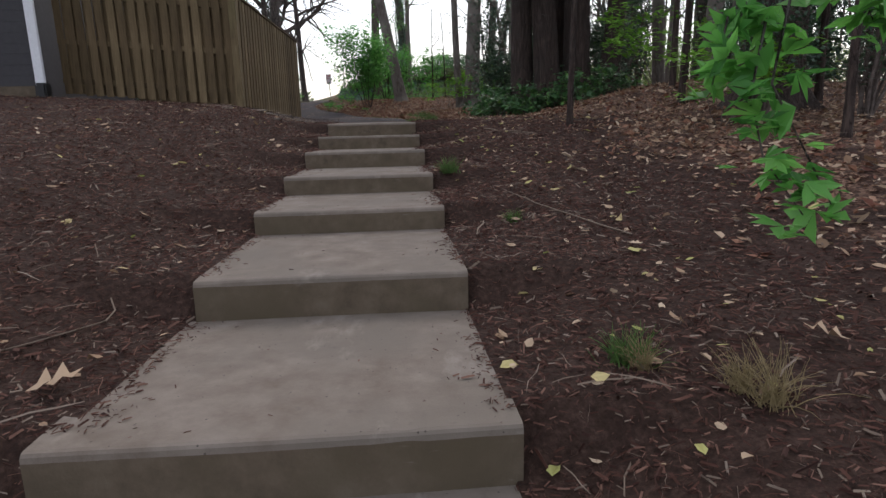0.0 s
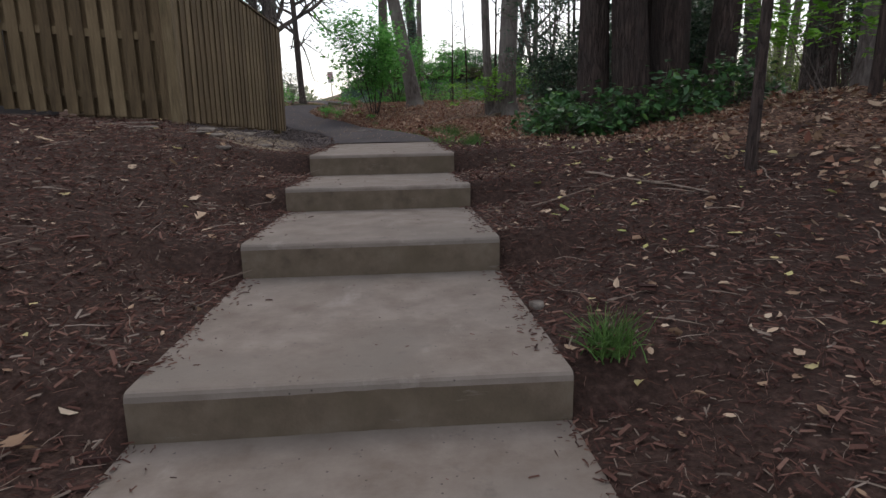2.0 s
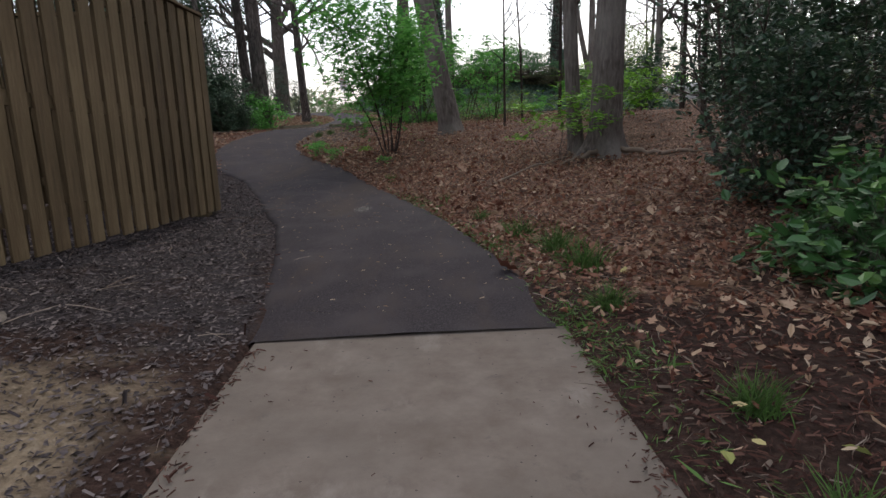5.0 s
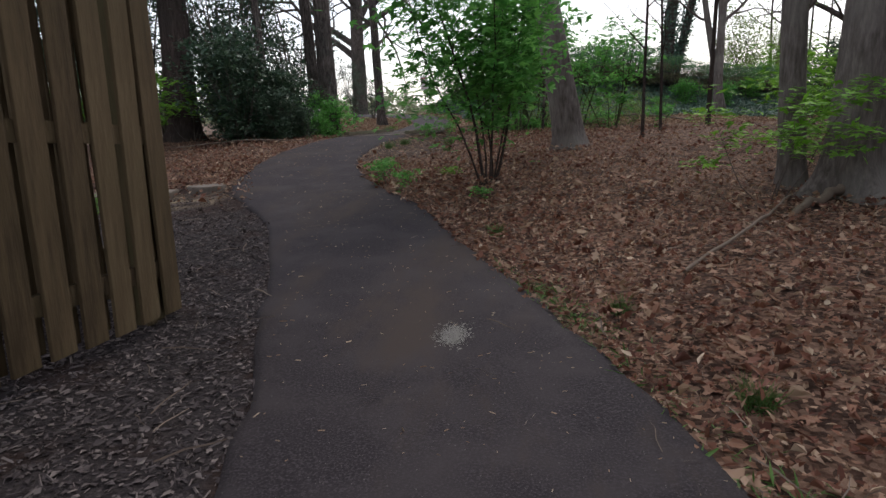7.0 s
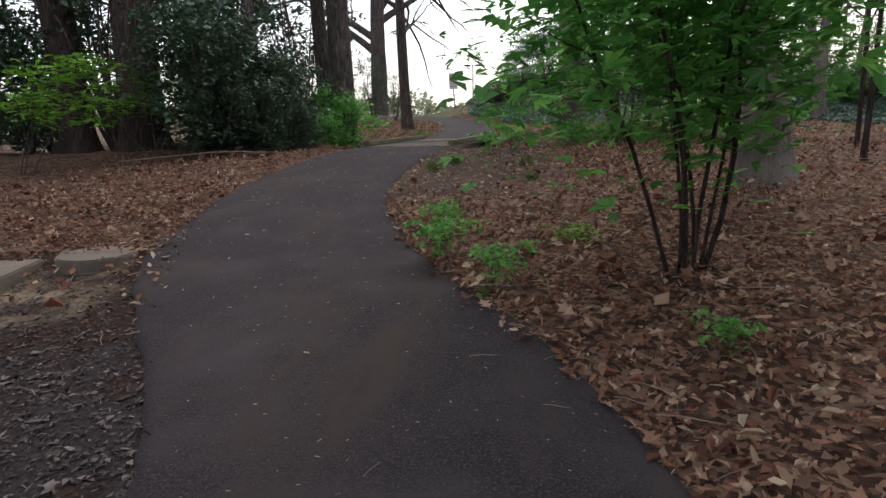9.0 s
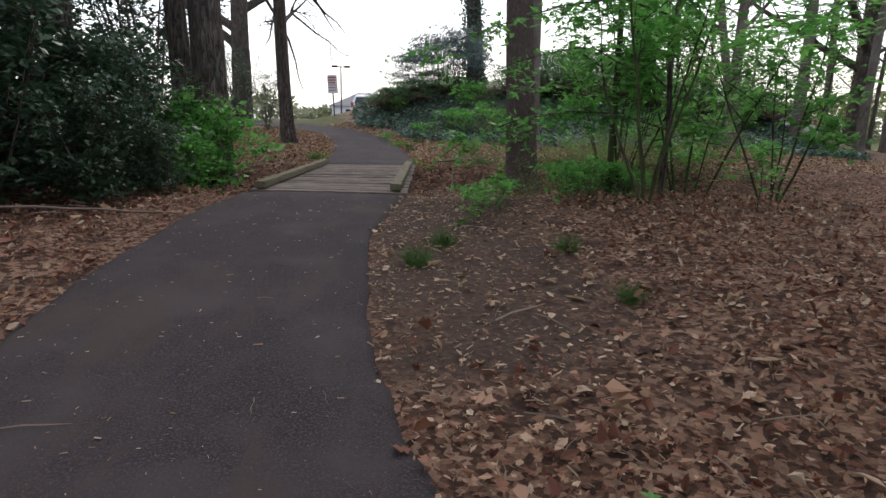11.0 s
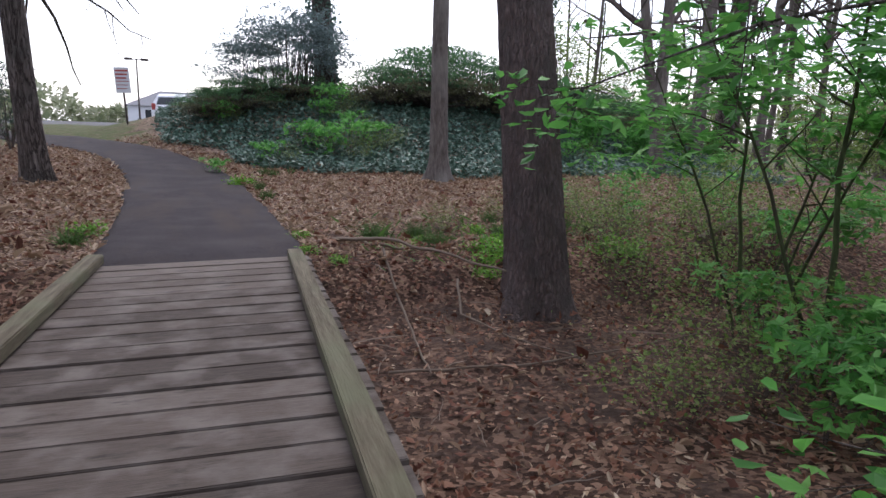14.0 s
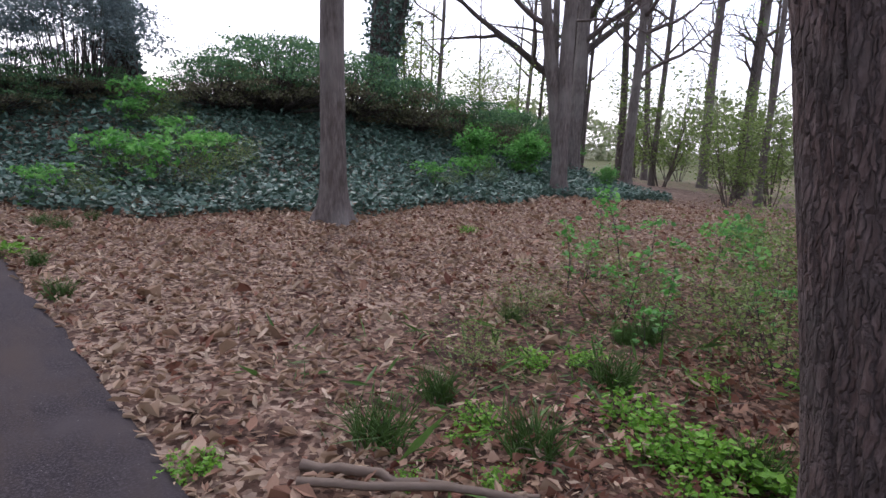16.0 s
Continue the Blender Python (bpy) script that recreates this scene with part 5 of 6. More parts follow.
jun = juniper("juniper", 80, 1.75, 1.9, 110, 17000, "wide dark green juniper with layered sprays", M_JUNIPER, M_JUNIPER_LOW)
stand(jun, 3.7, 39.4, 0, 0.88)
for x, y, s, a in ((5.5, 39.2, 0.86, 15), (2.5, 39.4, 0.6, 100), (4.6, 40.8, 0.92, 50), (7.0, 38.8, 0.72, 110), (8.5, 38.4, 0.66, 160), (9.9, 38.3, 0.62, 230), (11.2, 38.6, 0.6, 280),
                   (-2.0, 39.8, 0.42, 320), (-1.3, 39.5, 0.5, 70), (-0.5, 39.9, 0.5, 10), (0.3, 39.9, 0.36, 210)):
    again(jun, x, y, a, s)
airy = juniper("blue_juniper", 83, 2.3, 0.95, 44, 9000, "tall open blue-green juniper with sky between its sprays", M_BLUEJUNIPER, M_BLUEJUNIPER, 1.0)
stand(airy, -0.05, 39.7)
again(airy, -1.0, 40.1, 130, 0.75)
again(airy, 0.55, 40.6, 250, 0.9)

# ---- ivy bank ----
rng = np.random.default_rng(90)
n_ = 130000
x, y = rng.uniform(-4.5, 12, n_), rng.uniform(33.0, 44, n_)
d_ = (x + 0.42 * (y - 34) + 0.9) + 0.25 * np.sin(y * 2)
keep = (d_ > 0) & (x > -3.3) & (y > 33.7 + 0.09 * (x - 1) ** 2 * (x < 1) + 0.1 * np.clip(x - 5, 0, 9) + 0.2 * np.sin(x * 2.1)) & (rng.random(n_) < np.clip(1.4 - (y - 33) / 11, 0.35, 1))
x, y = x[keep], y[keep]
P = np.stack([x, y, soil(x, y) + np.abs(rng.normal(0.08, 0.06, len(x)))], 1)
placed("ivy", strew("ivy", SIMPLE, P, rotations(rng, len(x), 0.6), 0.105 * rng.uniform(0.5, 1.3, len(x)), M_IVY, rng=rng),
       label="dense dark ivy covering the whole bank", category="ivy", kind="stuff")
for x, y, s, a in ((0.2, 35.5, 1.1, 0), (-0.4, 36.3, 1.0, 90), (0.9, 36.0, 1.0, 200), (-1.2, 35.3, 0.7, 30), (0.7, 38.6, 1.1, 60), (4.4, 35.0, 0.7, 130), (5.6, 35.3, 0.8, 10), (-1.9, 39.2, 0.9, 99), (0.9, 37.3, 0.7, 20), (0.4, 38.2, 0.75, 77), (1.4, 36.7, 0.6, 140)):
    again(under, x, y, a, s * 1.2, label="bright green shrub pushing up through the ivy")
    again(haze, x + 0.4, y - 0.2, a, s * 0.8, label="thin yellow-green sprigs pushing up through the ivy")
for x, y, s, a in ((6.9, 36.2, 1.2, 0), (8.2, 36.1, 1.2, 90), (9.6, 37.2, 1.1, 200), (11, 39.2, 1.3, 20), (13.2, 39.4, 1.3, 120), (15, 40, 1.3, 220), (10.8, 35.6, 0.7, 77)):
    again(spring, x, y, a, s * 0.62, label="hazy green bush at the wood's edge")
brush = shrub("brush", 78, 2.8, 1.3, 11, 2400, 0.085, M_HAZE, "tall thin brush coming into yellow-green leaf", "brush", low=0.15, clump=0.22, stem_r=0.012, shapes=SIMPLE, lift=0.5)
stand(brush, 12.5, 33.2)
for x, y, s, a in ((14.2, 31.0, 1.1, 40), (16.0, 33.5, 1.2, 80), (18.5, 35.5, 1.3, 120), (15.0, 27.5, 1.1, 160), (18.0, 29.5, 1.2, 200), (21.0, 33.0, 1.3, 240), (12.6, 28.6, 0.8, 280), (24.0, 37.0, 1.4, 320),
                   (20.5, 26.5, 1.2, 10), (13.4, 23.0, 1.0, 50), (16.5, 22.5, 1.1, 90), (24, 30, 1.4, 130), (28, 40, 1.5, 170), (10.8, 24.6, 0.8, 210), (9.0, 38.9, 0.7, 250), (12.2, 41.5, 1.0, 290)):
    again(brush, x, y, a, s)
rng = random.Random(31)
for k in range(22):
    a, d = radians(rng.uniform(38, 66)), rng.uniform(20, 40)
    x, y = -2.4 + d * math.sin(a), 29 + d * math.cos(a)
    if k % 2:
        again(brush, x, y, rng.uniform(0, 360), rng.uniform(1.2, 1.9))
    else:
        again(kinds[k // 2 % 2], x, y, rng.uniform(0, 360), rng.uniform(0.7, 1.0))
for x, y, s in ((-1.7, 40.2, 0.5),):
    again(spring, x, y, x * 99, s)
seedling = shrub("seedling", 79, 0.62, 0.22, 2, 110, 0.05, M_GREEN, "thin upright seedling with a few fresh leaves", "seedlings", category="seedling", low=0.35, clump=0.04, stem_r=0.006, bark=M_BARK, lift=0.5)
stand(seedling, 1.4, 29.6)
for x, y, s, a in ((1.0, 29.0, 0.9, 60), (1.9, 28.9, 1.1, 120), (0.6, 28.4, 0.8, 180), (1.5, 28.1, 1.0, 240), (2.5, 29.7, 1.2, 300), (3.2, 30.6, 1.1, 10), (2.2, 27.9, 1.2, 70), (0.9, 23.2, 1.0, 30), (-0.6, 23.6, 0.8, 90)):
    again(seedling, x, y, a, s)


# the wood on the skyline, its haze put into the leaf colour
rng = np.random.default_rng(95)
n_ = 26000
a_ = np.radians(rng.uniform(-75, 115, n_))
d_ = rng.uniform(88, 112, n_)
tall_ = 3.2 + 6.0 * smooth(30, 44, np.degrees(a_)) + 1.5 * np.sin(a_ * 23) + 0.8 * np.sin(a_ * 61)
P = np.stack([-2.4 + d_ * np.sin(a_), 29 + d_ * np.cos(a_), 0.2 + tall_ * rng.uniform(0, 1, n_) ** 0.8], 1)
P[:, 2] += np.where(np.degrees(a_) < 25, 2.3, -0.6)
placed("far_woods", strew("far_woods", SIMPLE, P, rotations(rng, n_, 1.4), 1.15 * rng.uniform(0.5, 1.3, n_), M_FARWOOD, rng=rng), label="distant woods coming into leaf on the skyline, haze tinted into their colour", category="trees", kind="stuff")

# ---- small things ----
rng = np.random.default_rng(33)
def rock(x, y, sx, sy, sz, turn, label="flat pale field stone half sunk in soil", dz=0.0):
    bm = bmesh.new()
    bmesh.ops.create_icosphere(bm, subdivisions=3, radius=0.5)
    s = rng.uniform(0, 50)
    for v in bm.verts:
        p = v.co.copy()
        v.co = p * (1 + 0.25 * noise.noise(p * 2.2 + Vector((s, 0, 0)))) + Vector((0, 0, 0))
        v.co = Vector((v.co.x * sx, v.co.y * sy, max(-0.5, min(0.16 + 0.08 * noise.noise(p * 3), v.co.z)) * sz))
    me = bpy.data.meshes.new("stone")
    bm.to_mesh(me)
    bm.free()
    me.materials.append(M_ROCK)
    placed("stone", me, at=pose(x, y, float(soil(x, y)) + dz, 0, 0, turn), label=label, category="stone", group="stones by the fence")


for x, y, sx, sy, sz, a in ((-2.2, 9.35, 0.55, 0.28, 0.12, 10), (-2.75, 9.0, 0.55, 0.3, 0.12, -8), (-1.98, 9.15, 0.4, 0.2, 0.1, 30), (-1.85, 10.1, 0.45, 0.2, 0.12, 70), (-2.05, 8.75, 0.45, 0.25, 0.1, 4), (-3.2, 8.85, 0.4, 0.25, 0.1, 5), (-2.5, 8.6, 0.35, 0.3, 0.08, 60),
                            (-1.95, 10.7, 0.35, 0.22, 0.1, 80), (-1.42, 9.3, 0.34, 0.13, 0.1, -40), (-1.6, 8.2, 0.3, 0.12, 0.08, -30)):
    rock(x, y, sx, sy, sz, a)
for x, y, z, w, a in ((0.55, 4.0, 0.0, 0.05, 0),):
    rock(0.78, 4.6, 0.07, 0.06, 0.07, 0, "small pale stone beside the steps", 0.02)

slab = part("slab", box(-0.75, 0.75, -0.28, 0.28, -0.08, 0.07, 0.01), M_CONCRETE, None)
slab.matrix_basis = pose(-5.0, 18.25, float(soil(-5.0, 18.25)) - 0.01, 0, 0, 15)
tagged(slab, "low concrete slab beside the path", "slab")
bm = bmesh.new()
bmesh.ops.create_cone(bm, cap_ends=True, segments=32, radius1=0.24, radius2=0.235, depth=0.1)
bmesh.ops.bevel(bm, geom=[e for e in bm.edges if abs(e.verts[0].co.z - e.verts[1].co.z) < 0.01], offset=0.01, segments=2, affect="EDGES")
lid = part("drain_cover", bm, M_CONCRETE, None)
lid.matrix_basis = pose(-3.98, 18.72, float(soil(-3.98, 18.72)) + 0.01, 0, 0, 0)
tagged(lid, "round concrete cover set in soil", "drain cover")


def branch_on_ground(name, pts, r, label, mat=None):
    pts = np.array([(x, y, float(soil(x, y)) + h) for x, y, h in pts])
    k = np.linspace(0, len(pts) - 1, 4 * len(pts))
    P = np.stack([np.interp(k, np.arange(len(pts)), pts[:, i]) for i in range(3)], 1)
    P += np.random.default_rng(int(r * 9999)).normal(0, r * 0.35, P.shape)
    placed(name, tubes(name, [(P, np.linspace(r, r * 0.5, len(P)))], mat or M_STICK, 7), label=label, category="fallen branch", group="fallen branches")


branch_on_ground("fallen_branch", ((1.9, 1.6, 0.03), (1.55, 2.3, 0.05), (1.3, 3.1, 0.03)), 0.008, "thin crooked branch on mulch")
branch_on_ground("fallen_branch", ((1.1, 6.2, 0.03), (1.85, 6.5, 0.04)), 0.007, "thin branch on mulch")
branch_on_ground("fallen_branch", ((1.72, 6.95, 0.03), (2.3, 6.0, 0.03)), 0.014, "bleached stick with a broken pale end")
branch_on_ground("fallen_branch", ((-1.4, 0.3, 0.02), (-1.1, 0.9, 0.03), (-1.5, 1.6, 0.02)), 0.007, "thin twig on mulch")
branch_on_ground("fallen_branch", ((-1.5, 28.5, 0.05), (-1.15, 28.0, 0.12), (-0.85, 27.6, 0.16), (-0.5, 27.12, 0.26)), 0.018, "long bare branch lying in dead leaves")
branch_on_ground("fallen_branch", ((-1.2, 28.0, 0.05), (-1.3, 27.3, 0.06), (-1.4, 26.7, 0.03), (-1.5, 26.2, 0.03)), 0.011, "grey stick in dead leaves")
branch_on_ground("fallen_branch", ((-0.8, 27.4, 0.08), (-0.95, 27.0, 0.06), (-0.85, 26.5, 0.04), (-0.6, 26.1, 0.03)), 0.011, "grey stick in dead leaves")
branch_on_ground("fallen_branch", ((-1.7, 26.3, 0.03), (-0.9, 26.1, 0.03), (0.4, 26.2, 0.03)), 0.01, "long reddish stick in the ditch")
branch_on_ground("fallen_branch", ((-1.42, 28.62, 0.03), (-1.2, 28.3, 0.04), (-0.95, 27.95, 0.04)), 0.021, "short thick broken branch")
branch_on_ground("fallen_branch", ((1.8, 27.6, 0.1), (3.0, 27.9, 0.3), (4.6, 28.0, 0.1)), 0.04, "fallen limb among the undergrowth")
branch_on_ground("fallen_branch", ((0.8, 15.2, 0.04), (1.5, 15.9, 0.1), (2.3, 17.2, 0.05)), 0.018, "crooked branch across leaf litter")
branch_on_ground("fallen_branch", ((-6.5, 22.6, 0.05), (-5.0, 22.9, 0.12), (-3.9, 23.0, 0.04)), 0.015, "long thin branch over leaf litter")
branch_on_ground("fallen_branch", ((2.75, 17.2, 0.08), (2.3, 16.85, 0.05), (1.9, 16.4, 0.0)), 0.045, "knotted grey surface root of a tree")
branch_on_ground("fallen_branch", ((3.05, 17.15, 0.08), (3.5, 16.75, 0.05), (4.2, 16.5, 0.0)), 0.045, "knotted grey surface root of a tree")

timber = part("landscape_timber", box(-0.06, 0.06, -1.0, 1.0, -0.06, 0.06, 0.01), M_CURB, None)
timber.matrix_basis = pose(-3.98, 16.85, float(soil(-3.98, 16.85)) + 0.04, 1.5, 0, 35)
tagged(timber, "weathered landscape timber edging the gravel strip", "timber")
rng = np.random.default_rng(12)
q_ = rng.normal(0, 1, (2400, 2)) * (0.035, 0.06)
x, y = -0.54 + q_[:, 0], 14.17 + q_[:, 1]
placed("splash", strew("splash", SIMPLE, np.stack([x, y, land(x, y) + 0.0425], 1), rotations(rng, 2400, 0.05), 0.006 * rng.lognormal(0, 0.5, 2400), M_CHALK, rng=rng),
       label="pale chalky splash dried on the asphalt", category="stain")

# ---- far things ----
def post_lamp(x, y, z, h, heads, turn, label):
    root = new("lamp_post")
    root.matrix_basis = pose(x, y, z, 0, 0, turn)
    bm = bmesh.new()
    bmesh.ops.create_cone(bm, cap_ends=True, segments=12, radius1=0.08, radius2=0.055, depth=h)
    bmesh.ops.translate(bm, vec=(0, 0, h / 2), verts=bm.verts)
    part("pole", bm, M_METAL, root)
    part("base", box(-0.2, 0.2, -0.2, 0.2, 0, 0.5, 0.02), M_ROCK, root)
    for s in heads:
        part("arm", box(min(0, s * 0.35), max(0, s * 0.35), -0.03, 0.03, h - 0.1, h - 0.04), M_METAL, root)
        part("lamp_head", box(s * 0.6 - 0.3, s * 0.6 + 0.3, -0.18, 0.18, h - 0.14, h + 0.04, 0.03), M_METAL, root)
    return tagged(root, label, "lamp post", "parking lamps")


post_lamp(-5.85, 80, 2.75, 5.3, (-1, 1), 5, "brown steel twin-headed parking lamp post")
post_lamp(19.6, 54, 1.2, 8.3, (-1,), 35, "brown steel single-headed parking lamp post")

sign = new("sign_post")
sign.matrix_basis = pose(-4.07, 43.0, 2.62, 0, -3.0, 12)
part("post", box(-0.025, 0.025, -0.015, 0.015, -0.3, 1.5, 0.003), M_METAL, sign)
part("plate", box(-0.19, 0.19, -0.03, -0.02, 1.15, 1.85, 0.003), M_WHITE, sign)
for k in range(6):
    z = 1.78 - k * 0.1
    part("bar", box(-0.16, 0.16 - 0.03 * (k % 3), -0.034, -0.031, z - (0.045 if k < 3 else 0.02), z), M_RED, sign)
tagged(sign, "small white notice plate with red lettering bars on a leaning post", "sign")

building = new("house")
building.matrix_basis = pose(-2, 112, 2.6, 0, 0, 4)
part("wall", box(-7, 9, 0, 8, 0, 2.6), M_WHITE, building)
bm = bmesh.new()
vs = [bm.verts.new(v) for v in ((-7.4, -0.5, 2.5), (9.4, -0.5, 2.5), (9.4, 8.5, 2.5), (-7.4, 8.5, 2.5), (-3, 4, 4.6), (5, 4, 4.6))]
for f in ((0, 1, 5, 4), (1, 2, 5), (2, 3, 4, 5), (3, 0, 4), (3, 2, 1, 0)):
    bm.faces.new([vs[i] for i in f])
part("roof", bm, M_ROOF, building, "grey hipped shingle roof")
for k in range(4):
    w = part("window", box(-5 + 3.4 * k, -3.8 + 3.4 * k, -0.04, -0.005, 0.9, 2.0, 0.01), M_GLASS, building)
tagged(building, "low white building with a grey roof beyond the parking lot", "house")


def vehicle(name, x, y, z, turn, label, tall=1.75):
    root = new(name)
    root.matrix_basis = pose(x, y, z, 0, 0, turn)
    L, W = 4.6, 0.92
    prof = ((0, 0.35), (0, 0.95), (0.12, 1.08), (0.55, tall - 0.12), (1.0, tall), (2.7, tall - 0.02), (3.35, 1.12), (4.5, 0.95), (4.6, 0.6), (4.6, 0.35))
    bm = bmesh.new()
    a = [bm.verts.new((-W * (0.86 if p[1] > 1.2 else 1), p[0], p[1])) for p in prof]
    b = [bm.verts.new((W * (0.86 if p[1] > 1.2 else 1), p[0], p[1])) for p in prof]
    n = len(prof)
    for i in range(n):
        bm.faces.new((a[i], a[(i + 1) % n], b[(i + 1) % n], b[i]))
    bm.faces.new(a[::-1])
    bm.faces.new(b)
    bmesh.ops.recalc_face_normals(bm, faces=bm.faces)
    part("body", bm, M_CAR, root)
    bm = bmesh.new()
    for s in (-1, 1):
        vs = [bm.verts.new((s * W * v[2], v[0], v[1])) for v in ((0.75, 1.12, 0.985), (1.1, tall - 0.15, 0.875), (2.65, tall - 0.15, 0.875), (3.1, 1.12, 0.985))]
        bm.faces.new(vs)
    part("side_window", bm, M_GLASS, root)
    bm = bmesh.new()
    vs = [bm.verts.new(v) for v in ((-0.7, 0.16, 1.14), (0.7, 0.16, 1.14), (0.68, 0.47, tall - 0.2), (-0.68, 0.47, tall - 0.2))]
    bm.faces.new(vs)
    part("rear_window", bm, M_GLASS, root)
    for s in (-1, 1):
        part("tail_lamp", box(s * 0.8 - 0.09, s * 0.8 + 0.09, -0.03, 0.1, 0.85, 1.2, 0.02), M_RED, root)
        for yy in (0.85, 3.75):
            bm = bmesh.new()
            bmesh.ops.create_cone(bm, cap_ends=True, segments=20, radius1=0.35, radius2=0.35, depth=0.22)
            ob = part("wheel", bm, M_BLACK, root)
            ob.matrix_basis = pose(s * 0.84, yy, 0.35, 0, 90, 0)
    return tagged(root, label, "car", "parked cars")


vehicle("car", -3.3, 60, float(land(-3.3, 60)) + 0.02, -20, "white high-roofed car parked beyond the bank")
vehicle("car", 18.6, 45.8, float(land(18.6, 45.8)), 60, "white parked car seen through the woods", 1.5)


# ---- litter ----
def scatter(name, n, x0, x1, y0, y1, weight, shapes, size, mat, label, tilt=0.35, lift=0.012, seed=1, category="leaf litter", flat=1.0, power=0.0):
    rng = np.random.default_rng(seed)
    x, y = rng.uniform(x0, x1, n), rng.uniform(y0, y1, n)
    keep = rng.random(n) < weight(x, y)
    x, y = x[keep], y[keep]
    k = len(x)
    P = np.stack([x, y, soil(x, y) + lift * rng.uniform(0.3, 1.6, k)], 1)
    s = size * rng.lognormal(0, 0.35, k)
    S = np.stack([s, s, s * flat], 1)
    return placed(name, strew(name, shapes, P, rotations(rng, k, tilt), S, mat, rng=rng), label=label, category=category, kind="stuff")


def off_path(x, y):
    u = np.abs(x - centre(y))
    return np.where((y > -6) & (y < 46), u > HALF + 0.02, True)


def z_(key):
    return lambda x, y: zones(x, y)[key]


def mulch_w(x, y):
    q = zones(x, y)
    return off_path(x, y) * (1 - np.clip(q["litter"] + q["gravel"] + q["sand"], 0, 1)) * (1 - smooth(1.5, 5.5, np.abs(x)) * 0.8)


scatter("mulch", 250000, -7, 7, -2.6, 12.5, mulch_w, CHIPS, 0.032, M_CHIP, "shredded dark brown bark mulch", 0.5, 0.012, 1, "mulch")
scatter("mulch", 24000, -7, 7, -2.6, 12.5, mulch_w, CHIPS, 0.033, M_STICK, "paler weathered mulch shreds", 0.4, 0.02, 2, "mulch")
scatter("leaves", 6000, -7, 8, -2.6, 12.5, lambda x, y: mulch_w(x, y) * (0.35 + 0.65 * smooth(0.5, 3, x)), LEAVES, 0.048, M_PALE, "scattered pale dead leaves on mulch", 0.4, 0.025, 3)
scatter("leaves", 900, -5, 5, -2.6, 12.5, lambda x, y: mulch_w(x, y) * (0.35 + 0.65 * smooth(0.5, 2, x)), LEAVES, 0.055, M_YELLOW, "yellow and green fallen leaves on mulch", 0.3, 0.03, 4)
scatter("leaves", 90, -5, 5, -2.6, 9, mulch_w, OAK, 0.085, M_PALE, "curled lobed oak leaves on mulch", 0.3, 0.03, 5)


def litter_w(x, y):
    q = zones(x, y)
    d = np.hypot(x - centre(y), 0)
    return off_path(x, y) * q["litter"] * (1 - q["pale"]) * (1 - np.clip(q["sand"], 0, 1) * 0.8) * np.clip(1.3 - d / 5, 0.12, 1) * (1 - 0.88 * smooth(19.8, 21.2, y) * (1 - smooth(24.2, 25.2, y)) * (x > centre(y)) * (1 - smooth(1.4, 3.4, x - centre(y)))) * (1 - 0.8 * q["bare"]) * (1 - 0.55 * smooth(20.0, 21.5, y) * (x < centre(y)))


scatter("leaves", 115000, -7, 6, 8.5, 28.5, litter_w, SIMPLE, 0.032, M_LITTER, "thick brown oak leaf litter", 0.5, 0.02, 6)
scatter("leaves", 80000, -7, 6, 8.5, 28.5, litter_w, CURLED, 0.037, M_LITTER, "curled brown leaves heaped on the litter", 0.75, 0.04, 16)
scatter("twigs", 16000, -7, 6, 8.5, 28.5, litter_w, TWIG, 0.11, M_STICK, "thin broken twigs and needles among the litter", 0.25, 0.05, 17, "twigs")
scatter("leaves", 12000, 2.0, 8, -1, 11, lambda x, y: off_path(x, y) * zones(x, y)["litter"] * np.clip(1.4 - x / 7, 0.2, 1), SIMPLE, 0.06, M_LITTER, "leaf litter at the wood's edge", 0.5, 0.025, 13)
scatter("leaves", 6000, 1.8, 8, -1, 11, lambda x, y: off_path(x, y) * zones(x, y)["litter"], LEAVES, 0.06, M_PALE, "pale leaves at the wood's edge", 0.5, 0.03, 14)
scatter("leaves", 30000, -6, 5, 9, 28.5, litter_w, LOBED, 0.047, M_LITTER, "curled brown lobed oak leaves", 0.5, 0.045, 7)
scatter("leaves", 22000, -6, 5, 9, 28.5, litter_w, CURLED, 0.036, M_PALE, "pale dry leaves among the brown", 0.5, 0.05, 8)


def pale_w(x, y):
    q = zones(x, y)
    ivy = (x + 0.42 * (y - 34) + 0.9 > 0) & (y > 34.4 + 0.09 * (x - 1) ** 2 * (x < 1))
    return off_path(x, y) * q["pale"] * (1 - ivy) * (1 - smooth(36, 42, y)) * np.clip(1.2 - np.abs(x + 1) / 13, 0.1, 1)


scatter("leaves", 130000, -9, 14, 27.2, 40, pale_w, STRIPS + CURLED[:2], 0.05, M_PALE, "pale tan dry leaf litter", 0.35, 0.02, 9)
scatter("leaves", 60000, -9, 14, 27.2, 40, pale_w, STRIPS + CURLED, 0.048, M_LITTER, "brown leaves mixed in the pale litter", 0.35, 0.02, 10)
scatter("gravel", 130000, -5.5, 0, 9, 19, lambda x, y: off_path(x, y) * np.clip(zones(x, y)["gravel"] + 0.4 * zones(x, y)["sand"], 0, 1), CHIPS + SIMPLE, 0.025, M_STONECHIP,
        "grey-brown stone and bark chips beside the path", 0.4, 0.006, 11, "gravel")
scatter("twigs", 5200, -7, 7, -2.6, 28, lambda x, y: off_path(x, y) * 0.8, TWIG, 0.17, M_STICK, "thin fallen twigs", 0.12, 0.03, 12, "twigs")


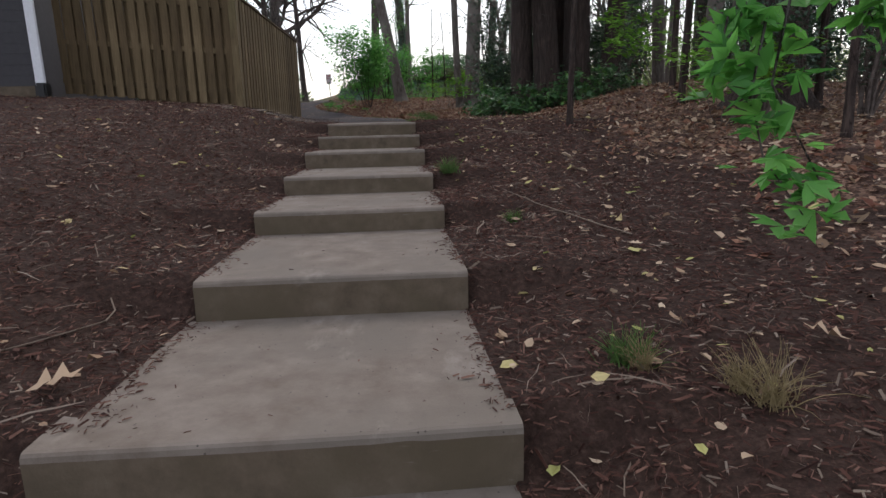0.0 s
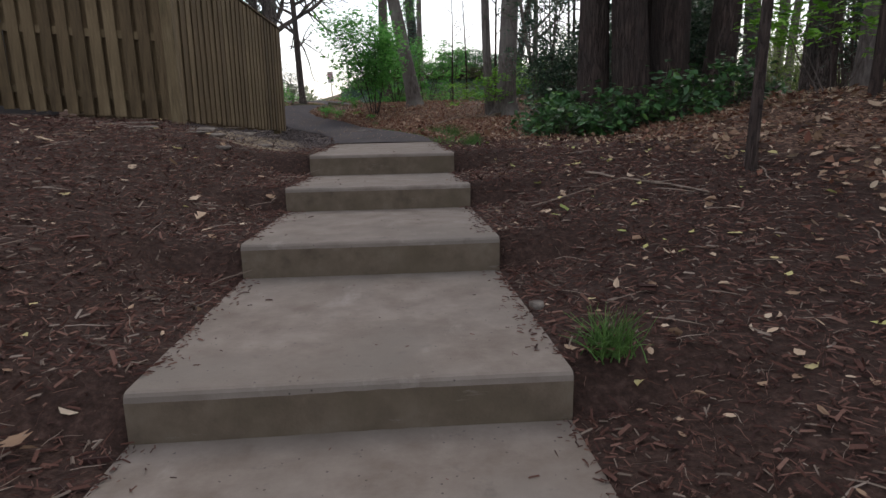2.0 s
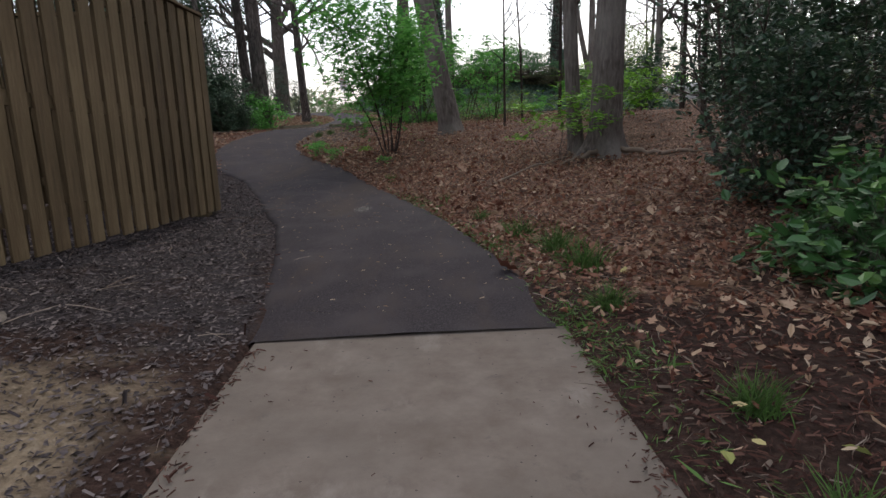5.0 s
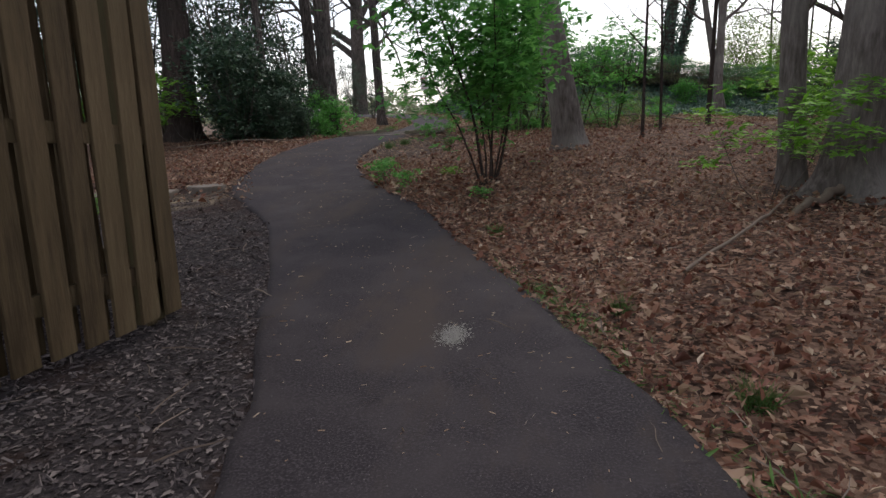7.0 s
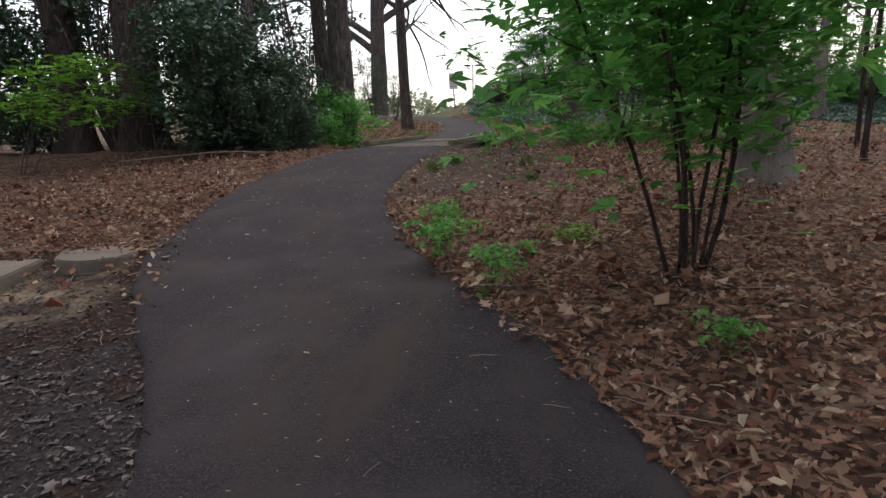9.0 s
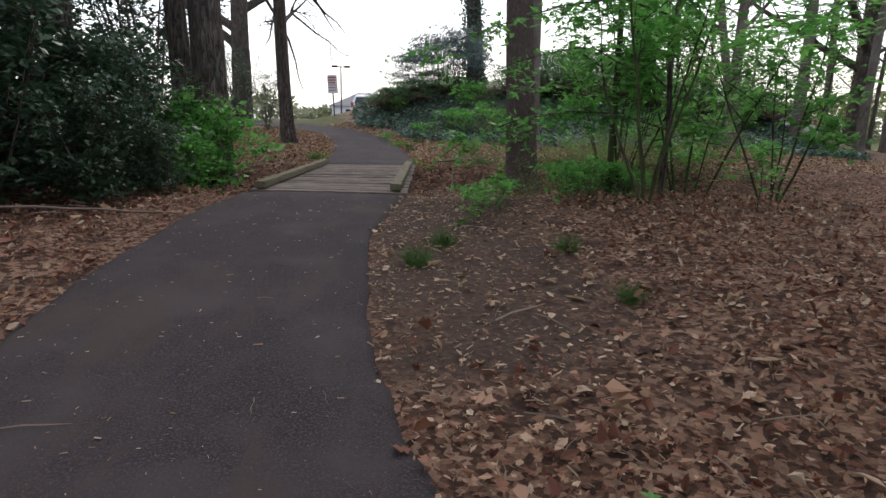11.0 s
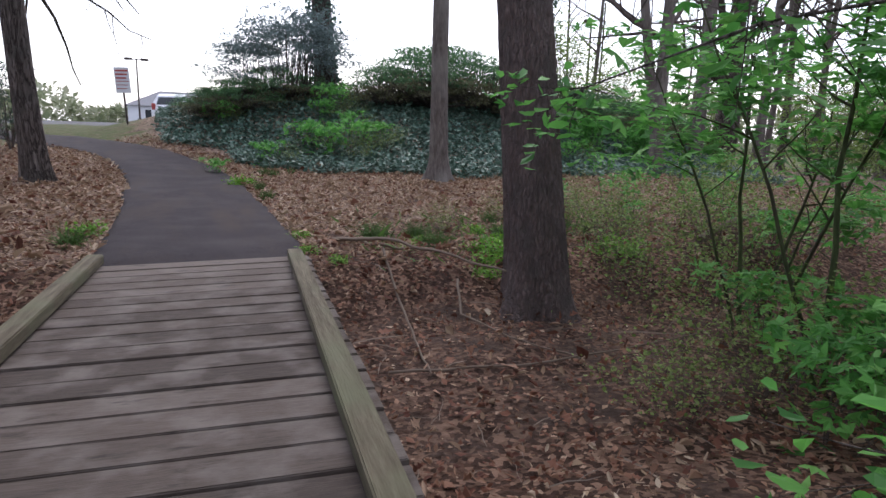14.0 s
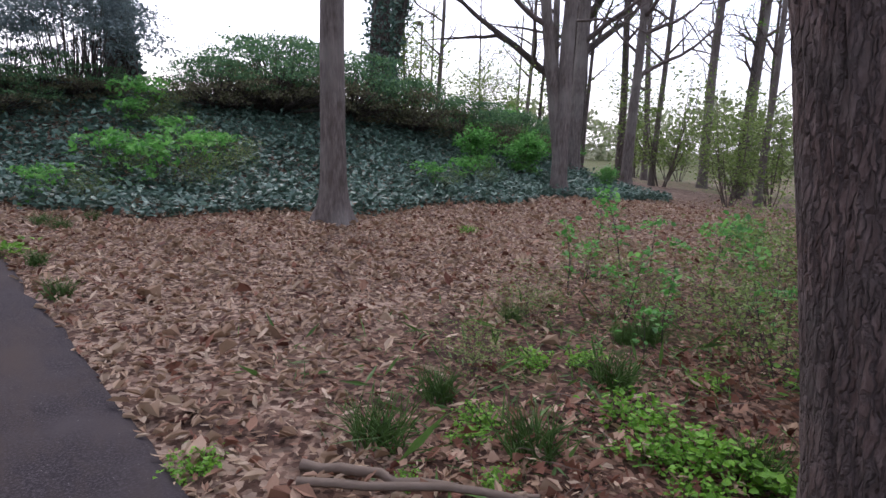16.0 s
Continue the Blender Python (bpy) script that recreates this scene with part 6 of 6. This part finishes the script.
def on_path(name, n, y0, y1, shapes, size, mat, label, seed):
    rng = np.random.default_rng(seed)
    y = rng.uniform(y0, y1, n)
    x = centre(y) + rng.uniform(-1, 1, n) * HALF
    P = np.stack([x, y, land(x, y) + 0.044], 1)
    placed(name, strew(name, shapes, P, rotations(rng, n, 0.1), size * rng.lognormal(0, 0.4, n), mat, rng=rng), label=label, category="debris", kind="stuff")


on_path("debris", 900, 11, 24, CHIPS, 0.014, M_PALE, "small pale crumbs of leaf and grit on asphalt", 20)
on_path("debris", 50, 11, 24, TWIG, 0.13, M_STICK, "small twigs dropped on asphalt", 21)


# ---- grass tufts ----
def tuft(name, seed, n, height, spread, mat, label, category="grass tuft"):
    rng = np.random.default_rng(seed)
    lines_ = []
    for _ in range(n):
        a = rng.uniform(0, 6.28)
        w = np.array([np.cos(a), np.sin(a), 0]) * rng.uniform(0.1, 1) + np.array([0, 0, 1.2])
        w /= np.linalg.norm(w)
        pts, rad = limb(rng, (rng.normal(0, spread * 0.25), rng.normal(0, spread * 0.25), -0.01), w, height * rng.uniform(0.6, 1.2), 0.0035, 0.2, -0.45, 5, 0.2)
        lines_.append((pts, rad))
    root = new(name)
    placed("foliage", tubes(name, lines_, mat, 3), root)
    return tagged(root, label, category, "grass tufts")


grass = tuft("grass_tuft", 1, 130, 0.17, 0.16, M_GRASS, "dark green tuft of long grass")
stand(grass, 0.93, 4.05)
for x, y, s in ((1.25, 2.3, 0.6), (1.0, 11.0, 0.9), (0.82, 12.75, 1.15), (1.0, 12.2, 1.3), (1.08, 11.75, 1.3), (1.05, 9.3, 1.0), (1.15, 9.9, 0.9), (0.6, 13.6, 0.7), (0.3, 14.6, 0.6), (-0.35, 16.4, 0.7),
                (-2.2, 21.8, 0.9), (-2.0, 22.2, 0.8), (-1.15, 21.1, 0.7), (-1.2, 22.0, 0.8), (-1.08, 28.64, 1.25), (-0.62, 28.83, 1.0), (-0.68, 28.22, 1.25), (0.11, 28.37, 1.2), (0.9, 28.64, 1.0), (0.75, 28.7, 0.9), (-0.01, 27.65, 1.0), (-1.42, 33.84, 0.9), (-0.97, 34.0, 0.7),
                (-1.72, 31.2, 0.9), (-1.7, 32.2, 0.8), (-3.5, 28.8, 1.1), (-1.3, 33.6, 0.8), (0.5, 29.4, 0.8), (-2.1, 33.4, 0.7)):
    again(grass, x, y, x * 300, s)
weed = shrub("weed", 85, 0.2, 0.26, 9, 300, 0.045, M_YGREEN, "low bright green weed among dead leaves", "weeds", category="weed", low=0.1, clump=0.05, stem_r=0.003)
stand(weed, -0.14, 28.11, 0, 0.7)
for x, y, s, a in ((-0.26, 27.85, 0.75, 40), (0.02, 28.81, 0.55, 80), (-0.12, 27.7, 0.8, 120), (-0.05, 27.55, 0.7, 160), (-0.35, 27.95, 0.5, 200), (0.25, 28.64, 0.5, 240), (-0.95, 28.14, 0.35, 280), (-0.63, 28.54, 0.45, 20), (-0.4, 27.68, 0.6, 100),
                   (-0.52, 27.5, 0.5, 10), (-1.58, 27.9, 0.4, 140), (-1.75, 28.2, 0.4, 190), (-0.77, 28.45, 0.4, 210), (-1.18, 28.35, 0.25, 300), (2.5, 31.9, 0.5, 20), (0.5, 28.1, 0.45, 260),
                   (-1.72, 28.8, 0.4, 70), (0.9, 27.6, 1.1, 130), (-1.9, 32.6, 0.9, 250), (-3.45, 29.2, 0.7, 310), (-0.94, 19.0, 0.6, 33)):
    again(weed, x, y, a, s)
straw = tuft("grass_tuft", 2, 80, 0.3, 0.15, M_STRAW, "dry straw-coloured tuft of grass")
stand(straw, 1.68, -0.3, 0, 0.8)
again(straw, 1.62, -0.18, 60, 0.6)
again(grass, 1.3, 0.1, 70, 0.9)
again(straw, 1.33, 0.02, 40, 0.55)
for k, (x, y, s) in enumerate(((-1.68, 18.7, 0.5), (-1.4, 18.3, 0.45), (-1.85, 19.3, 0.4), (-0.55, 17.5, 0.3), (-2.2, 34.0, 0.6))):
    again(under, x, y, k * 50, s, label="bright low weed at the edge of the path")
# mulch spilled over the edges of the treads, and crumbs on the concrete
rng = np.random.default_rng(55)
n_ = 3600
y = rng.uniform(-3.0, 10.7, n_)
side = np.where(rng.random(n_) < 0.5, -1, 1)
x = side * (HALF + 0.01 - rng.exponential(0.022, n_) * (0.5 + np.abs(np.sin(y * 2.3 + side)) * 1.6))
ky = np.searchsorted(np.array(STEP_Y), y) - 1
sy, sz = np.array(STEP_Y + (10.8,)), np.array(STEP_Z)
back = (y - sy[ky]) / (sy[ky + 1] - sy[ky])
z = sz[ky] - TREAD_FALL * back * (ky < 9) + 0.006
ok = back > 0.08
placed("mulch", strew("spilled_mulch", CHIPS, np.stack([x, y, z], 1)[ok], rotations(rng, int(ok.sum()), 0.3), 0.022 * rng.lognormal(0, 0.35, int(ok.sum())), M_CHIP, rng=rng),
       label="dark mulch spilled over the edges of the treads", category="mulch", kind="stuff")
n_ = 260
y = rng.uniform(-3.0, 10.7, n_)
x = rng.uniform(-HALF, HALF, n_)
ky = np.searchsorted(np.array(STEP_Y), y) - 1
back = (y - sy[ky]) / (sy[ky + 1] - sy[ky])
P = np.stack([x, y, sz[ky] - TREAD_FALL * back * (ky < 9) + 0.004], 1)
placed("debris", strew("step_debris", CHIPS, P, rotations(rng, n_, 0.1), 0.012 * rng.lognormal(0, 0.5, n_), M_CHIP, rng=rng), label="dark crumbs on the concrete treads", category="debris", kind="stuff")
scatter("mulch", 42000, -6, 6, -2.6, 12.5, mulch_w, TWIG, 0.075, M_CHIP, "thin dark mulch fibres", 0.3, 0.02, 60, "mulch")
scatter("mulch", 13000, -6, 6, -2.6, 12.5, mulch_w, TWIG, 0.06, M_STICK, "thin pale mulch fibres", 0.3, 0.025, 61, "mulch")

scatter("debris", 9000, -2.6, 1.0, 19.6, 25.0, lambda x, y: off_path(x, y) * (x > centre(y)) * (1 - smooth(1.0, 2.4, x - centre(y))), CHIPS, 0.022, M_PALE, "small grey-brown crumbs on bare soil", 0.4, 0.01, 70, "debris")
scatter("leaves", 1500, -2.6, 1.0, 19.6, 25.0, lambda x, y: off_path(x, y) * (x > centre(y)) * 1.0, LEAVES, 0.035, M_PALE, "small pale leaf scraps on bare soil", 0.4, 0.02, 71)

# big lobed leaves lying near the lowest steps
for x, y, a, size in ((-1.07, 0.05, 30, 0.2), (2.2, 0.0, 140, 0.18), (-1.35, 3.1, 200, 0.12), (-1.2, 6.1, 80, 0.12), (1.5, 3.3, 300, 0.12)):
    V, F = LOBED[1]
    leaf = placed("fallen_leaf", numpy_mesh("fallen_leaf", V, F, M_PALE), at=pose(x, y, float(soil(x, y)) + 0.035, 4, 3, a), label="large curled lobed oak leaf on dark mulch", category="leaf", group="large fallen leaves")
    leaf.scale = (size, size, size)
# sparse short grass in the litter by the ditch oak
scatter("grass", 5200, -1.3, 3.2, 27.0, 30.0, lambda x, y: zones(x, y)["grass"] * 1.4, NARROW, 0.09, M_GRASS, "sparse short grass in the leaf litter", 1.2, 0.02, 80, "grass")
# grassy crumbs along the right edge of the asphalt
scatter("grass", 60000, -1.5, 1.6, 9.5, 15.5, lambda x, y: np.exp(-((x - centre(y) - HALF - 0.12) / 0.13) ** 2) * (0.25 + 0.75 * (np.sin(y * 3.1) > 0.2)), NARROW, 0.045, M_GRASS,
        "short grass creeping along the asphalt edge", 1.1, 0.015, 81, "grass")
